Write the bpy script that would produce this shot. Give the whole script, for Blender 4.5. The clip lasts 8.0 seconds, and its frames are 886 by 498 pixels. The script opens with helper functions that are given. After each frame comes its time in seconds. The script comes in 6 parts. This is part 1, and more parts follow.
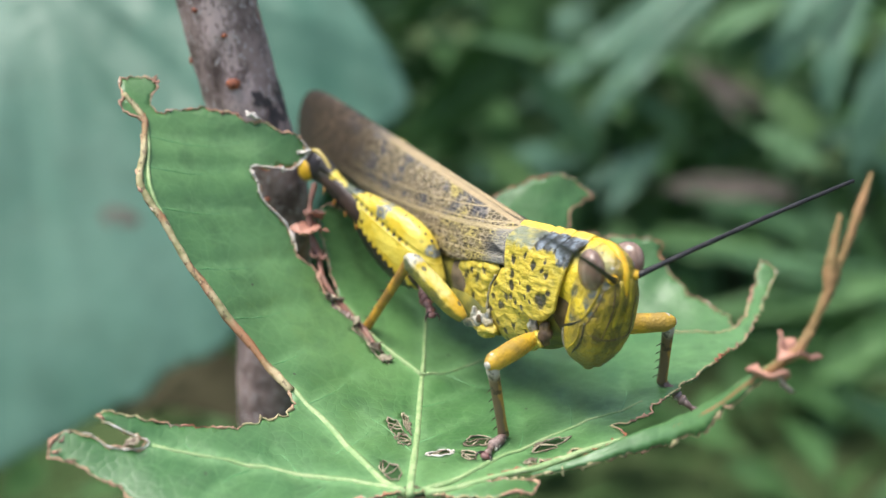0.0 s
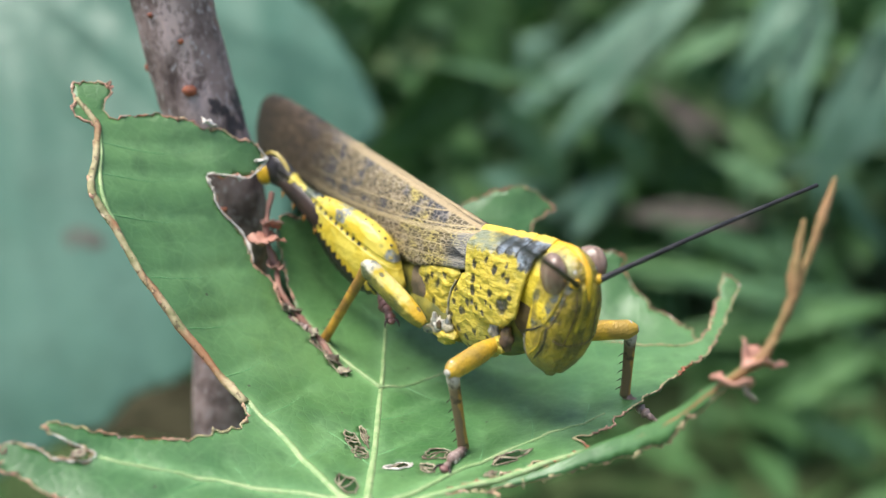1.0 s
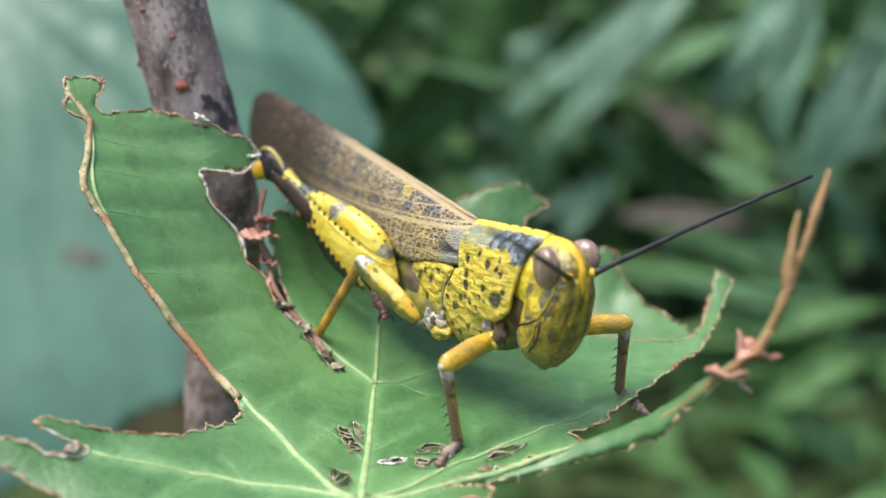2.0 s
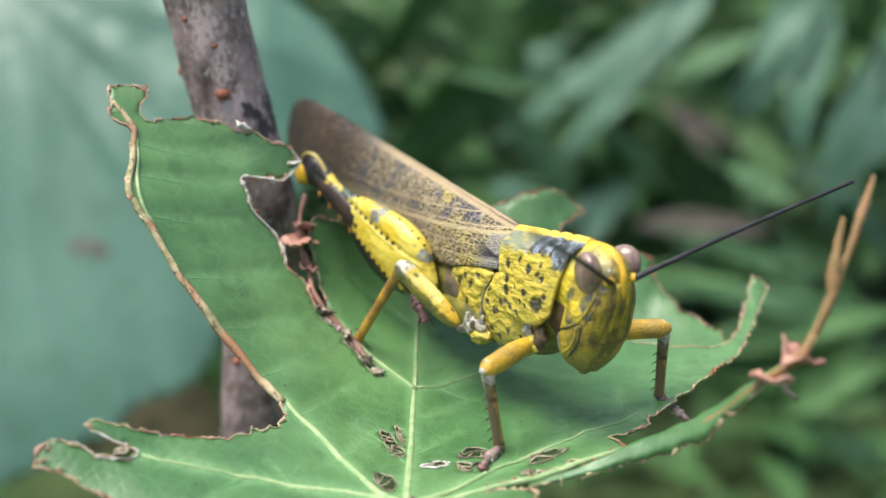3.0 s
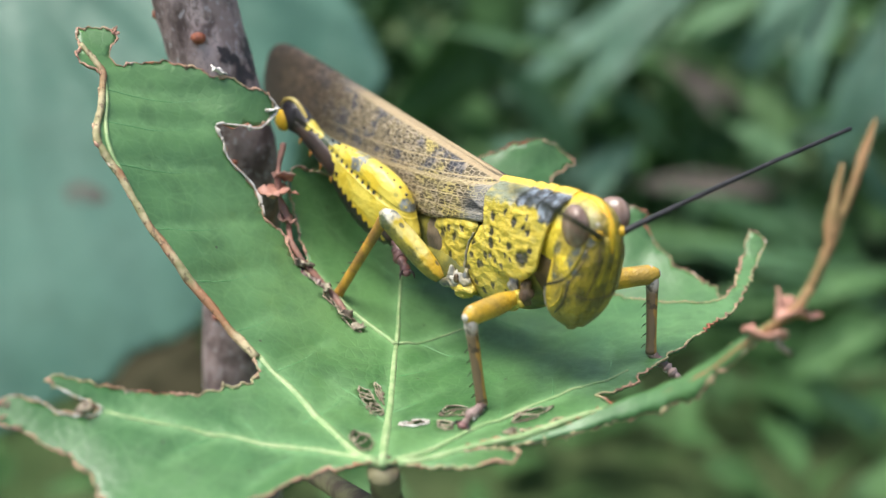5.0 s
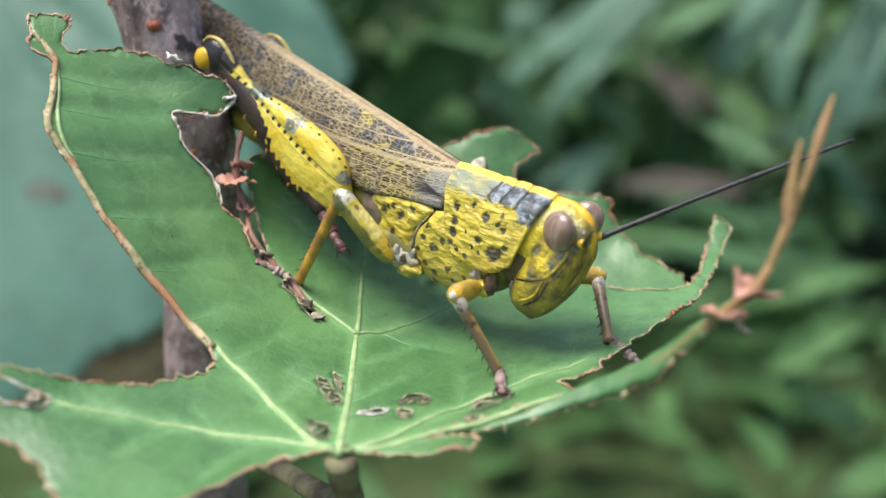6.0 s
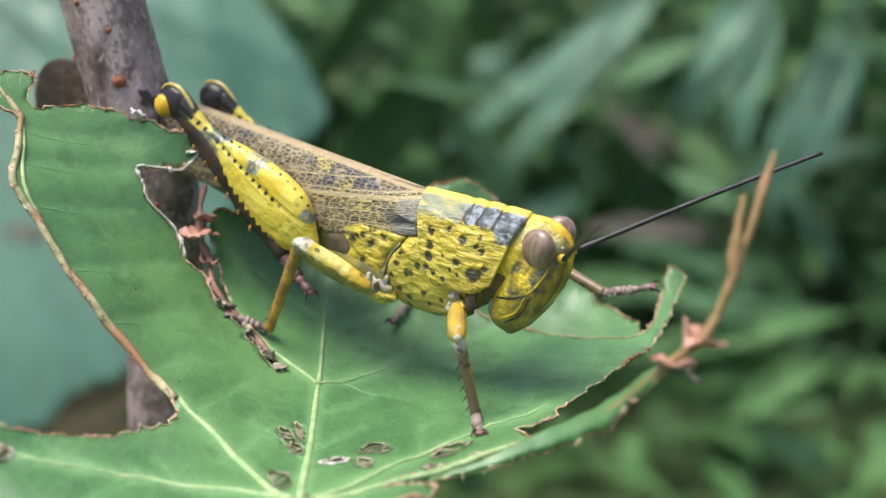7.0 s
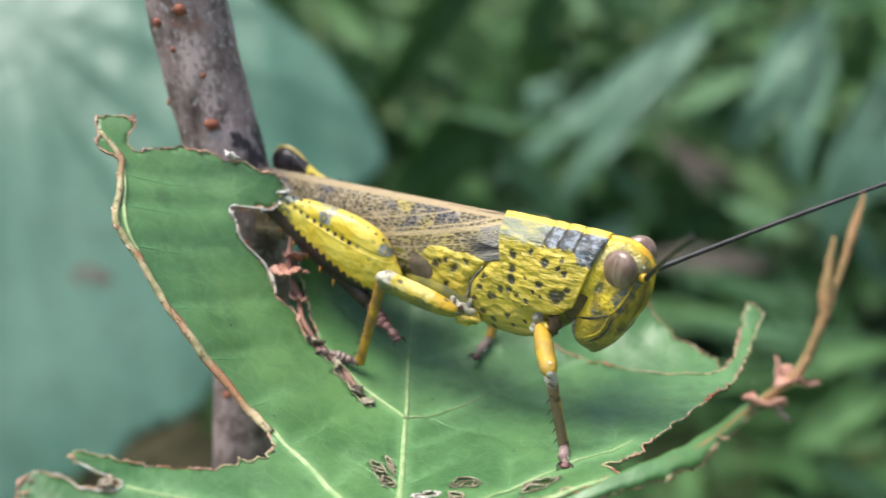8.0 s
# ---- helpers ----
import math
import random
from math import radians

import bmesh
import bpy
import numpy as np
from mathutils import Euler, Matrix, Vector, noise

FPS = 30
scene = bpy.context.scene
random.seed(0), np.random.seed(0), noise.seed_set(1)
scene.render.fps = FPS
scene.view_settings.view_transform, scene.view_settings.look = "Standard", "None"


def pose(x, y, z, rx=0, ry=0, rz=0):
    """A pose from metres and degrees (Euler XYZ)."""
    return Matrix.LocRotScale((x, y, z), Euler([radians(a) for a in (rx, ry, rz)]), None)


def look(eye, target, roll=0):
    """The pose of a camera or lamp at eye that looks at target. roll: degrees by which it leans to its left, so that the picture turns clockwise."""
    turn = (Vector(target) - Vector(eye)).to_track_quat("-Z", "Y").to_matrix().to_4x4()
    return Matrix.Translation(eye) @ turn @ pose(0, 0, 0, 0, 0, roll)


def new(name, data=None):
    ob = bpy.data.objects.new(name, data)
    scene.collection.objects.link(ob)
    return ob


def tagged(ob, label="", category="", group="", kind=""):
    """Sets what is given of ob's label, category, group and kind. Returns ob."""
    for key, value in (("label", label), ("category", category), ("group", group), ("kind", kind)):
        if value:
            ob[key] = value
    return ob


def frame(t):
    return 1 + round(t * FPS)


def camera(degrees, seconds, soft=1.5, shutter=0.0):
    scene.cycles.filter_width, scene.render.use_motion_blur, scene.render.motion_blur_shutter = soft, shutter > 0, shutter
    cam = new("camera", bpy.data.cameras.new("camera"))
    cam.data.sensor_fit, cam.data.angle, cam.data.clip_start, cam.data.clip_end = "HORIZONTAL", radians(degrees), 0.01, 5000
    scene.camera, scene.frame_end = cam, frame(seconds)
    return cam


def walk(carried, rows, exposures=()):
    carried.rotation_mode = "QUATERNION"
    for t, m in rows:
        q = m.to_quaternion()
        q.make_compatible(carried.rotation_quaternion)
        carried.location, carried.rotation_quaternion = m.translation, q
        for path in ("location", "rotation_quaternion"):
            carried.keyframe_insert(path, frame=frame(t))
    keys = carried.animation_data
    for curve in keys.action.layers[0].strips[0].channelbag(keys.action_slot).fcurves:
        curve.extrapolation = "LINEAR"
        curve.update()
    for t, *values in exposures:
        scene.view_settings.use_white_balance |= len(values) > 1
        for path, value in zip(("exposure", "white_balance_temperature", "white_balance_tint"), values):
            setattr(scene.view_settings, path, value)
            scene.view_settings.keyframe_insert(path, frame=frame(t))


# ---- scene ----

from mathutils import geometry
from mathutils.bvhtree import BVHTree

MM = 0.001

# ---------------------------------------------------------------- camera
cam = camera(42.0, 8.0, soft=1.4, shutter=0.3)
cam.data.dof.use_dof = True
cam.data.dof.focus_distance = 0.167
cam.data.dof.aperture_fstop = 11.5
CAM_ROWS = [
    (0.0, 0.00440, -0.15337, 0.07602, 62.850, 0.738, 0.853),
    (0.5, 0.00467, -0.15230, 0.07521, 63.130, 0.653, 0.800),
    (1.0, 0.00519, -0.15161, 0.07204, 64.224, -0.226, -0.589),
    (2.5, 0.00325, -0.15253, 0.07068, 64.505, -0.375, -1.096),
    (3.0, 0.00086, -0.15341, 0.07121, 64.779, -0.070, -0.374),
    (3.5, 0.00000, -0.15347, 0.07156, 65.000, 0.000, 0.000),
    (4.0, -0.00070, -0.15240, 0.07019, 64.145, 0.320, 0.909),
    (4.5, 0.00213, -0.15003, 0.07043, 63.748, 0.295, 0.652),
    (5.0, 0.00427, -0.14757, 0.06668, 62.861, -0.072, -0.067),
    (5.2, 0.00442, -0.14659, 0.06477, 62.854, -0.245, -0.203),
    (6.5, 0.00829, -0.14674, 0.06331, 63.807, -0.113, -2.096),
    (7.0, 0.00821, -0.14954, 0.06576, 65.322, -0.512, -2.769),
    (7.5, 0.00611, -0.15109, 0.06660, 65.860, -0.198, -2.476),
    (8.0, 0.00263, -0.15273, 0.06879, 66.758, 0.483, -0.528),
]
walk(cam, [(r[0], pose(*r[1:])) for r in CAM_ROWS], exposures=[(0.0, 0.75), (8.0, 0.75)])

# ---------------------------------------------------------------- light
world = bpy.data.worlds.new("world")
scene.world = world
world.use_nodes = True
sky = world.node_tree.nodes.new("ShaderNodeTexSky")
sky.sky_type = "NISHITA"
sky.sun_disc = False
sky.sun_elevation = radians(70)
sky.sun_rotation = radians(270)
sky.air_density = 1.0
sky.dust_density = 4.0
world.node_tree.links.new(sky.outputs[0], world.node_tree.nodes["Background"].inputs[0])
world.node_tree.nodes["Background"].inputs[1].default_value = 0.128
sun = new("sun", bpy.data.lights.new("sun", "SUN"))
sun.data.energy = 3.1
sun.data.angle = radians(40)
sun.data.color = (1.0, 0.97, 0.92)
sun.matrix_world = look((-0.34, 0.01, 1.0), (0, 0, 0))


# ---------------------------------------------------------------- material helpers
def material(name, rough=0.5, spec=0.5):
    m = bpy.data.materials.new(name)
    m.use_nodes = True
    nt = m.node_tree
    b = nt.nodes["Principled BSDF"]
    b.inputs["Roughness"].default_value = rough
    b.inputs["Specular IOR Level"].default_value = spec
    return m, nt, b


def node(nt, kind, ins=None):
    n = nt.nodes.new(kind)
    for k, v in (ins or {}).items():
        if isinstance(v, bpy.types.NodeSocket):
            nt.links.new(v, n.inputs[k])
        else:
            n.inputs[k].default_value = v
    return n


def calc(nt, op, a, b=0.0):
    n = nt.nodes.new("ShaderNodeMath")
    n.operation = op
    n.use_clamp = False
    for i, v in enumerate((a, b)):
        if isinstance(v, bpy.types.NodeSocket):
            nt.links.new(v, n.inputs[i])
        else:
            n.inputs[i].default_value = v
    return n.outputs[0]


def step(nt, v, lo, hi, out0=0.0, out1=1.0):
    n = node(nt, "ShaderNodeMapRange", {0: v, 1: lo, 2: hi, 3: out0, 4: out1})
    n.interpolation_type = "SMOOTHSTEP"
    return n.outputs[0]


def blend(nt, fac, a, b):
    n = nt.nodes.new("ShaderNodeMix")
    n.data_type = "RGBA"
    for i, v in ((0, fac), (6, a), (7, b)):
        if isinstance(v, bpy.types.NodeSocket):
            nt.links.new(v, n.inputs[i])
        else:
            n.inputs[i].default_value = (*v, 1.0) if i else v
    return n.outputs[2]


def coords(nt, scale=(1, 1, 1)):
    tc = nt.nodes.new("ShaderNodeTexCoord")
    mp = node(nt, "ShaderNodeMapping", {"Vector": tc.outputs["Object"], "Scale": scale})
    return mp.outputs[0]


def axes(nt):
    tc = nt.nodes.new("ShaderNodeTexCoord")
    return node(nt, "ShaderNodeSeparateXYZ", {0: tc.outputs["Object"]}).outputs


def noisy(nt, vec, scale, detail=3.0, rough=0.55):
    return node(nt, "ShaderNodeTexNoise", {"Vector": vec, "Scale": scale, "Detail": detail, "Roughness": rough}).outputs[0]


def cells(nt, vec, scale, feature="F1", random=1.0):
    n = node(nt, "ShaderNodeTexVoronoi", {"Vector": vec, "Scale": scale, "Randomness": random})
    n.feature = feature
    return n.outputs["Distance"]


def bump(nt, b, height, dist, strength=0.5):
    n = node(nt, "ShaderNodeBump", {"Height": height, "Distance": dist, "Strength": strength})
    nt.links.new(n.outputs[0], b.inputs["Normal"])


def paint(nt, b, colour):
    nt.links.new(colour, b.inputs["Base Color"])


# ---------------------------------------------------------------- mesh helpers
def finish(bm, smooth=True):
    bmesh.ops.recalc_face_normals(bm, faces=bm.faces)
    for f in bm.faces:
        f.smooth = smooth
    return bm


def thing(name, label, category, group="", kind="", m=None):
    ob = new(name)
    ob.empty_display_size = 0.005
    if m is not None:
        ob.matrix_world = m
    return tagged(ob, label, category, group, kind)


def part(name, bm, mat, parent, label=""):
    me = bpy.data.meshes.new(name)
    bm.to_mesh(me)
    bm.free()
    me.materials.append(mat)
    ob = new(name, me)
    ob.parent = parent
    return tagged(ob, label)


def solid(name, bm, mat, label, category, group="", kind=""):
    me = bpy.data.meshes.new(name)
    bm.to_mesh(me)
    bm.free()
    me.materials.append(mat)
    return tagged(new(name, me), label, category, group, kind)


def skin(bm, rings, close_ring=True, caps=True):
    """Faces between rings of equal length."""
    vs = [[bm.verts.new(p) for p in ring] for ring in rings]
    n = len(vs[0])
    for a, b in zip(vs, vs[1:]):
        for i in range(n if close_ring else n - 1):
            j = (i + 1) % n
            bm.faces.new((a[i], a[j], b[j], b[i]))
    if caps and close_ring:
        for r in (vs[0], vs[-1]):
            c = bm.verts.new(sum((v.co for v in r), Vector()) / n)
            for i in range(n):
                bm.faces.new((r[i], r[(i + 1) % n], c))
    return vs


def smooth_rows(rows, n):
    """Catmull-Rom through rows of numbers, n steps between each two."""
    rows = [np.array(r, float) for r in rows]
    ext = [2 * rows[0] - rows[1], *rows, 2 * rows[-1] - rows[-2]]
    out = []
    for i in range(1, len(ext) - 2):
        p0, p1, p2, p3 = ext[i - 1:i + 3]
        for k in range(n):
            t = k / n
            out.append(0.5 * (2 * p1 + (p2 - p0) * t + (2 * p0 - 5 * p1 + 4 * p2 - p3) * t * t + (3 * p1 - p0 - 3 * p2 + p3) * t ** 3))
    out.append(rows[-1])
    return out


def loft(rows, seg=18, n=4, power=2.0, axis="x", bm=None):
    """rows: place along the axis, two centre offsets, two half sizes, in millimetres."""
    bm = bm or bmesh.new()
    rings = []
    for a, c0, c1, h0, h1 in smooth_rows(rows, n):
        ring = []
        h0, h1 = max(h0, 0.02), max(h1, 0.02)
        for k in range(seg):
            w = 2 * math.pi * k / seg
            c, s = math.cos(w), math.sin(w)
            u = c0 + h0 * math.copysign(abs(c) ** (2 / power), c)
            v = c1 + h1 * math.copysign(abs(s) ** (2 / power), s)
            ring.append(Vector((a, u, v) if axis == "x" else (u, v, a)) * MM)
        rings.append(ring)
    skin(bm, rings)
    return finish(bm)


def tube(points, radii, seg=8, n=4, bm=None, wobble=0.0, seed=0):
    """A tapered tube through points in millimetres."""
    bm = bm or bmesh.new()
    rng = random.Random(seed)
    rows = smooth_rows([(*p, r) for p, r in zip(points, radii)], n)
    pts = [Vector(r[:3]) for r in rows]
    rings, side = [], None
    for i, p in enumerate(pts):
        d = (pts[min(i + 1, len(pts) - 1)] - pts[max(i - 1, 0)]).normalized()
        if side is None:
            side = d.orthogonal()
        side = (side - d * side.dot(d)).normalized()
        up = d.cross(side)
        ring = []
        for k in range(seg):
            w = 2 * math.pi * k / seg
            r = max(rows[i][3], 0.01) * (1 + wobble * rng.uniform(-1, 1))
            ring.append((p + (side * math.cos(w) + up * math.sin(w)) * r) * MM)
        rings.append(ring)
    skin(bm, rings)
    return finish(bm)


def ball(centre, size, bm=None, seg=16, rings=10):
    bm = bm or bmesh.new()
    m = Matrix.Translation(Vector(centre) * MM) @ Matrix.Diagonal((*[s * MM for s in size], 1))
    bmesh.ops.create_uvsphere(bm, u_segments=seg, v_segments=rings, radius=1, matrix=m)
    return finish(bm)


def aim(p, q, up=(0, 0, 1)):
    """A pose at p with its x axis to q; millimetres."""
    x = (Vector(q) - Vector(p)).normalized()
    z = Vector(up) - x * Vector(up).dot(x)
    z.normalize()
    y = z.cross(x)
    m = Matrix((x, y, z)).transposed().to_4x4()
    m.translation = Vector(p) * MM
    return m


# ---------------------------------------------------------------- materials
def leaf_material(name, dark, light, rough, through_light=0.25, scale=1.0, vein=0.25, gloss=0.5):
    m, nt, b = material(name, rough, gloss)
    v = coords(nt)
    big = noisy(nt, v, 42 * scale, 4, 0.6)
    mid = noisy(nt, v, 190 * scale, 3, 0.6)
    fine = noisy(nt, v, 1100 * scale, 3)
    net = step(nt, cells(nt, v, 620 * scale, "DISTANCE_TO_EDGE"), 0.0, 0.13, 1.0, 0.0)
    c = blend(nt, step(nt, big, 0.3, 0.7), dark, light)
    c = blend(nt, step(nt, mid, 0.45, 0.75, 0.0, 0.5), c, tuple(x * 0.7 for x in dark))
    c = blend(nt, calc(nt, "MULTIPLY", net, vein), c, tuple(min(1, x * 1.5 + 0.02) for x in light))
    web = step(nt, cells(nt, v, 210 * scale, "DISTANCE_TO_EDGE"), 0.0, 0.07, 1.0, 0.0)
    c = blend(nt, calc(nt, "MULTIPLY", web, 0.12), c, tuple(min(1, x * 1.35 + 0.03) for x in light))
    near = nt.nodes.new("ShaderNodeAttribute")
    near.attribute_name = "near_vein"
    c = blend(nt, calc(nt, "MULTIPLY", near.outputs["Fac"], step(nt, fine, 0.25, 0.7, 0.35, 0.75)), c, tuple(min(1, x * 1.5 + 0.06) for x in light))
    specks = calc(nt, "MULTIPLY", step(nt, cells(nt, v, 300 * scale), 0.05, 0.09, 1.0, 0.0), step(nt, mid, 0.5, 0.55))
    c = blend(nt, calc(nt, "MULTIPLY", specks, 0.75), c, (0.05, 0.05, 0.03))
    paint(nt, b, c)
    h = calc(nt, "ADD", calc(nt, "MULTIPLY", net, -0.2), calc(nt, "MULTIPLY", fine, 0.4))
    h = calc(nt, "ADD", h, calc(nt, "MULTIPLY", mid, 0.9))
    bump(nt, b, h, 0.0003 / scale, 0.35)
    nt.links.new(step(nt, mid, 0.3, 0.7, rough * 0.8, rough * 1.25), b.inputs["Roughness"])
    tr = node(nt, "ShaderNodeBsdfTranslucent", {"Color": c})
    mx = node(nt, "ShaderNodeMixShader", {0: through_light, 1: b.outputs[0], 2: tr.outputs[0]})
    nt.links.new(mx.outputs[0], nt.nodes["Material Output"].inputs[0])
    return m


def plain(name, a, c, scale, rough=0.5, spec=0.4, lift=0.0002, strength=0.4, detail=4.0):
    m, nt, b = material(name, rough, spec)
    v = coords(nt)
    big = noisy(nt, v, scale, detail)
    fine = noisy(nt, v, scale * 7, 2)
    col = blend(nt, step(nt, big, 0.35, 0.65), a, c)
    col = blend(nt, step(nt, fine, 0.55, 0.75, 0.0, 0.5), col, tuple(x * 0.45 for x in a))
    paint(nt, b, col)
    bump(nt, b, calc(nt, "ADD", big, calc(nt, "MULTIPLY", fine, 0.5)), lift, strength)
    return m


LEAF = leaf_material("leaf_green", (0.060, 0.170, 0.053), (0.132, 0.285, 0.100), 0.40, 0.22, 1.0, 0.06, 0.75)
VEIN = plain("leaf_vein", (0.21, 0.34, 0.14), (0.33, 0.43, 0.21), 420, 0.6, lift=0.0004)
SIDE_VEIN = plain("side_vein", (0.09, 0.26, 0.09), (0.15, 0.33, 0.14), 250, 0.45)
def woody_material():
    """Dead vein: grey-green and straw, with rust stretches and dark flecks."""
    m, nt, b = material("woody_vein", 0.7, 0.3)
    v = coords(nt)
    c = blend(nt, step(nt, noisy(nt, v, 330, 3), 0.38, 0.62), (0.24, 0.23, 0.11), (0.43, 0.37, 0.22))
    c = blend(nt, step(nt, noisy(nt, v, 75, 3), 0.50, 0.60, 0.0, 0.85), c, (0.30, 0.135, 0.07))
    c = blend(nt, step(nt, noisy(nt, v, 1100, 2), 0.56, 0.66, 0.0, 0.7), c, (0.09, 0.06, 0.04))
    paint(nt, b, c)
    bump(nt, b, noisy(nt, v, 900, 3), 0.0004, 0.7)
    return m


WOODY_VEIN = woody_material()


def rim_material():
    """Callused bite margin: pinkish tan, rust and straw stretches with dark nicks."""
    m, nt, b = material("chewed_rim", 0.75, 0.3)
    v = coords(nt)
    c = blend(nt, step(nt, noisy(nt, v, 130, 3), 0.42, 0.58), (0.46, 0.27, 0.19), (0.36, 0.33, 0.18))
    c = blend(nt, step(nt, noisy(nt, v, 75, 2), 0.55, 0.65, 0.0, 0.9), c, (0.34, 0.10, 0.055))
    c = blend(nt, step(nt, noisy(nt, v, 700, 3), 0.52, 0.64, 0.0, 0.75), c, (0.09, 0.055, 0.04))
    c = blend(nt, step(nt, noisy(nt, v, 520, 2), 0.60, 0.70, 0.0, 0.8), c, (0.62, 0.50, 0.42))
    paint(nt, b, c)
    bump(nt, b, noisy(nt, v, 1100, 3), 0.0004, 0.8)
    return m


DEAD_TIP = plain("dead_tip", (0.31, 0.18, 0.085), (0.22, 0.15, 0.06), 240, 0.7, lift=0.0004, strength=0.7)
RIM = rim_material()
STALK = plain("leaf_stalk", (0.20, 0.19, 0.10), (0.085, 0.06, 0.045), 210, 0.6, lift=0.0004)
DRY = plain("dry_tissue", (0.30, 0.145, 0.105), (0.20, 0.12, 0.095), 330, 0.6)
CRUMB = plain("chewed_crumb", (0.12, 0.09, 0.07), (0.42, 0.37, 0.27), 700, 0.8)
PALE = plain("torn_edge", (0.74, 0.71, 0.66), (0.50, 0.45, 0.40), 300, 0.7)
LATTICE = plain("dry_lattice", (0.36, 0.32, 0.22), (0.13, 0.10, 0.07), 600, 0.75)
BACK_LEAF = leaf_material("far_leaf_pale", (0.095, 0.215, 0.138), (0.150, 0.295, 0.200), 0.45, 0.35, 0.35, 0.1)
BIG_LEAF = leaf_material("near_leaf_pale", (0.066, 0.168, 0.114), (0.128, 0.252, 0.188), 0.42, 0.2, 0.15, 0.05)
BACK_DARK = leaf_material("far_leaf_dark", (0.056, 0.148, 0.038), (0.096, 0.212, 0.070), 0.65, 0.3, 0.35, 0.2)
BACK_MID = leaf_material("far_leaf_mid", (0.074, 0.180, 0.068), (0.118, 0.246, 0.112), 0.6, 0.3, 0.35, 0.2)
SOIL = plain("soil", (0.040, 0.070, 0.024), (0.070, 0.100, 0.040), 9, 0.95, 0.2, 0.01)
# near-black brown that stands in for ground in shade
SHADE_BROWN = plain("shade_brown", (0.030, 0.030, 0.016), (0.050, 0.046, 0.026), 60, 0.9, 0.1)
# darker far-leaf green: the shade on these leaves is put into the colour
SHADE_LEAF = leaf_material("far_leaf_shade", (0.040, 0.112, 0.022), (0.066, 0.158, 0.040), 0.7, 0.25, 0.35, 0.2)
TWIG = plain("dead_twig", (0.085, 0.075, 0.06), (0.14, 0.122, 0.10), 120, 0.8)


def near_spots(nt, at, spots, soft=0.42):
    """1 inside round marks: rows of x, z and radius in millimetres."""
    out = None
    for sx, sz, r in spots:
        d = nt.nodes.new("ShaderNodeVectorMath")
        d.operation = "DISTANCE"
        nt.links.new(at, d.inputs[0])
        d.inputs[1].default_value = (sx * MM, 0, sz * MM)
        one = step(nt, d.outputs["Value"], r * (1 - soft) * MM, r * (1 + soft) * MM, 1.0, 0.0)
        out = one if out is None else calc(nt, "MAXIMUM", out, one)
    return out


def bark_material():
    m, nt, b = material("stem_bark", 0.62, 0.4)
    v = coords(nt, (1, 1, 0.7))
    big = noisy(nt, v, 220, 5, 0.65)
    fine = noisy(nt, v, 1300, 3)
    patch = noisy(nt, coords(nt), 90, 3)
    c = blend(nt, step(nt, big, 0.36, 0.62), (0.105, 0.070, 0.066), (0.33, 0.245, 0.235))
    c = blend(nt, step(nt, noisy(nt, v, 1000, 4, 0.65), 0.54, 0.64, 0.0, 0.75), c, (0.50, 0.45, 0.46))
    c = blend(nt, step(nt, patch, 0.62, 0.68, 0.0, 0.5), c, (0.26, 0.12, 0.08))
    # a scuffed pinkish-white patch, and a black shadow patch painted in above the leaf
    x, y, z = axes(nt)
    wx = calc(nt, "ADD", x, calc(nt, "MULTIPLY", calc(nt, "SUBTRACT", big, 0.5), 0.010))
    wz = calc(nt, "MULTIPLY", calc(nt, "ADD", z, calc(nt, "MULTIPLY", calc(nt, "SUBTRACT", noisy(nt, v, 330, 3), 0.5), 0.012)), 0.6)
    at = node(nt, "ShaderNodeCombineXYZ", {0: wx, 1: 0.0, 2: wz}).outputs[0]
    scuff = near_spots(nt, at, [(-33.6, 4.6, 2.6), (-31.6, 6.6, 1.6), (-36.6, 14.5, 2.4), (-35.0, 10.5, 1.4)], 0.6)
    c = blend(nt, calc(nt, "MULTIPLY", scuff, step(nt, fine, 0.36, 0.52, 0.2, 0.95)), c, (0.60, 0.46, 0.45))
    shadow_patch = near_spots(nt, at, [(-28.6, 4.4, 1.5), (-29.8, 5.8, 1.0), (-27.6, 3.0, 1.2)], 0.3)
    c = blend(nt, calc(nt, "MULTIPLY", shadow_patch, 0.9), c, (0.035, 0.032, 0.040))
    paint(nt, b, c)
    bump(nt, b, calc(nt, "ADD", big, calc(nt, "MULTIPLY", fine, 0.4)), 0.0006, 0.6)
    return m


BARK = bark_material()
LENTICEL = plain("lenticel", (0.34, 0.115, 0.06), (0.20, 0.06, 0.035), 900, 0.6)

YELLOW, INK = (0.60, 0.465, 0.058), (0.012, 0.015, 0.018)
STEEL = (0.07, 0.10, 0.12)


def flank(nt, v, rough_edge):
    """Coordinates on the animal's flank with wandering edges."""
    x, y, z = axes(nt)
    e = calc(nt, "MULTIPLY", calc(nt, "SUBTRACT", noisy(nt, v, 900, 3, 0.6), 0.5), rough_edge)
    f = calc(nt, "MULTIPLY", calc(nt, "SUBTRACT", noisy(nt, coords(nt, (1, 1, 1.3)), 760, 3, 0.6), 0.5), rough_edge)
    return node(nt, "ShaderNodeCombineXYZ", {0: calc(nt, "ADD", x, e), 1: 0.0, 2: calc(nt, "ADD", z, f)}).outputs[0]


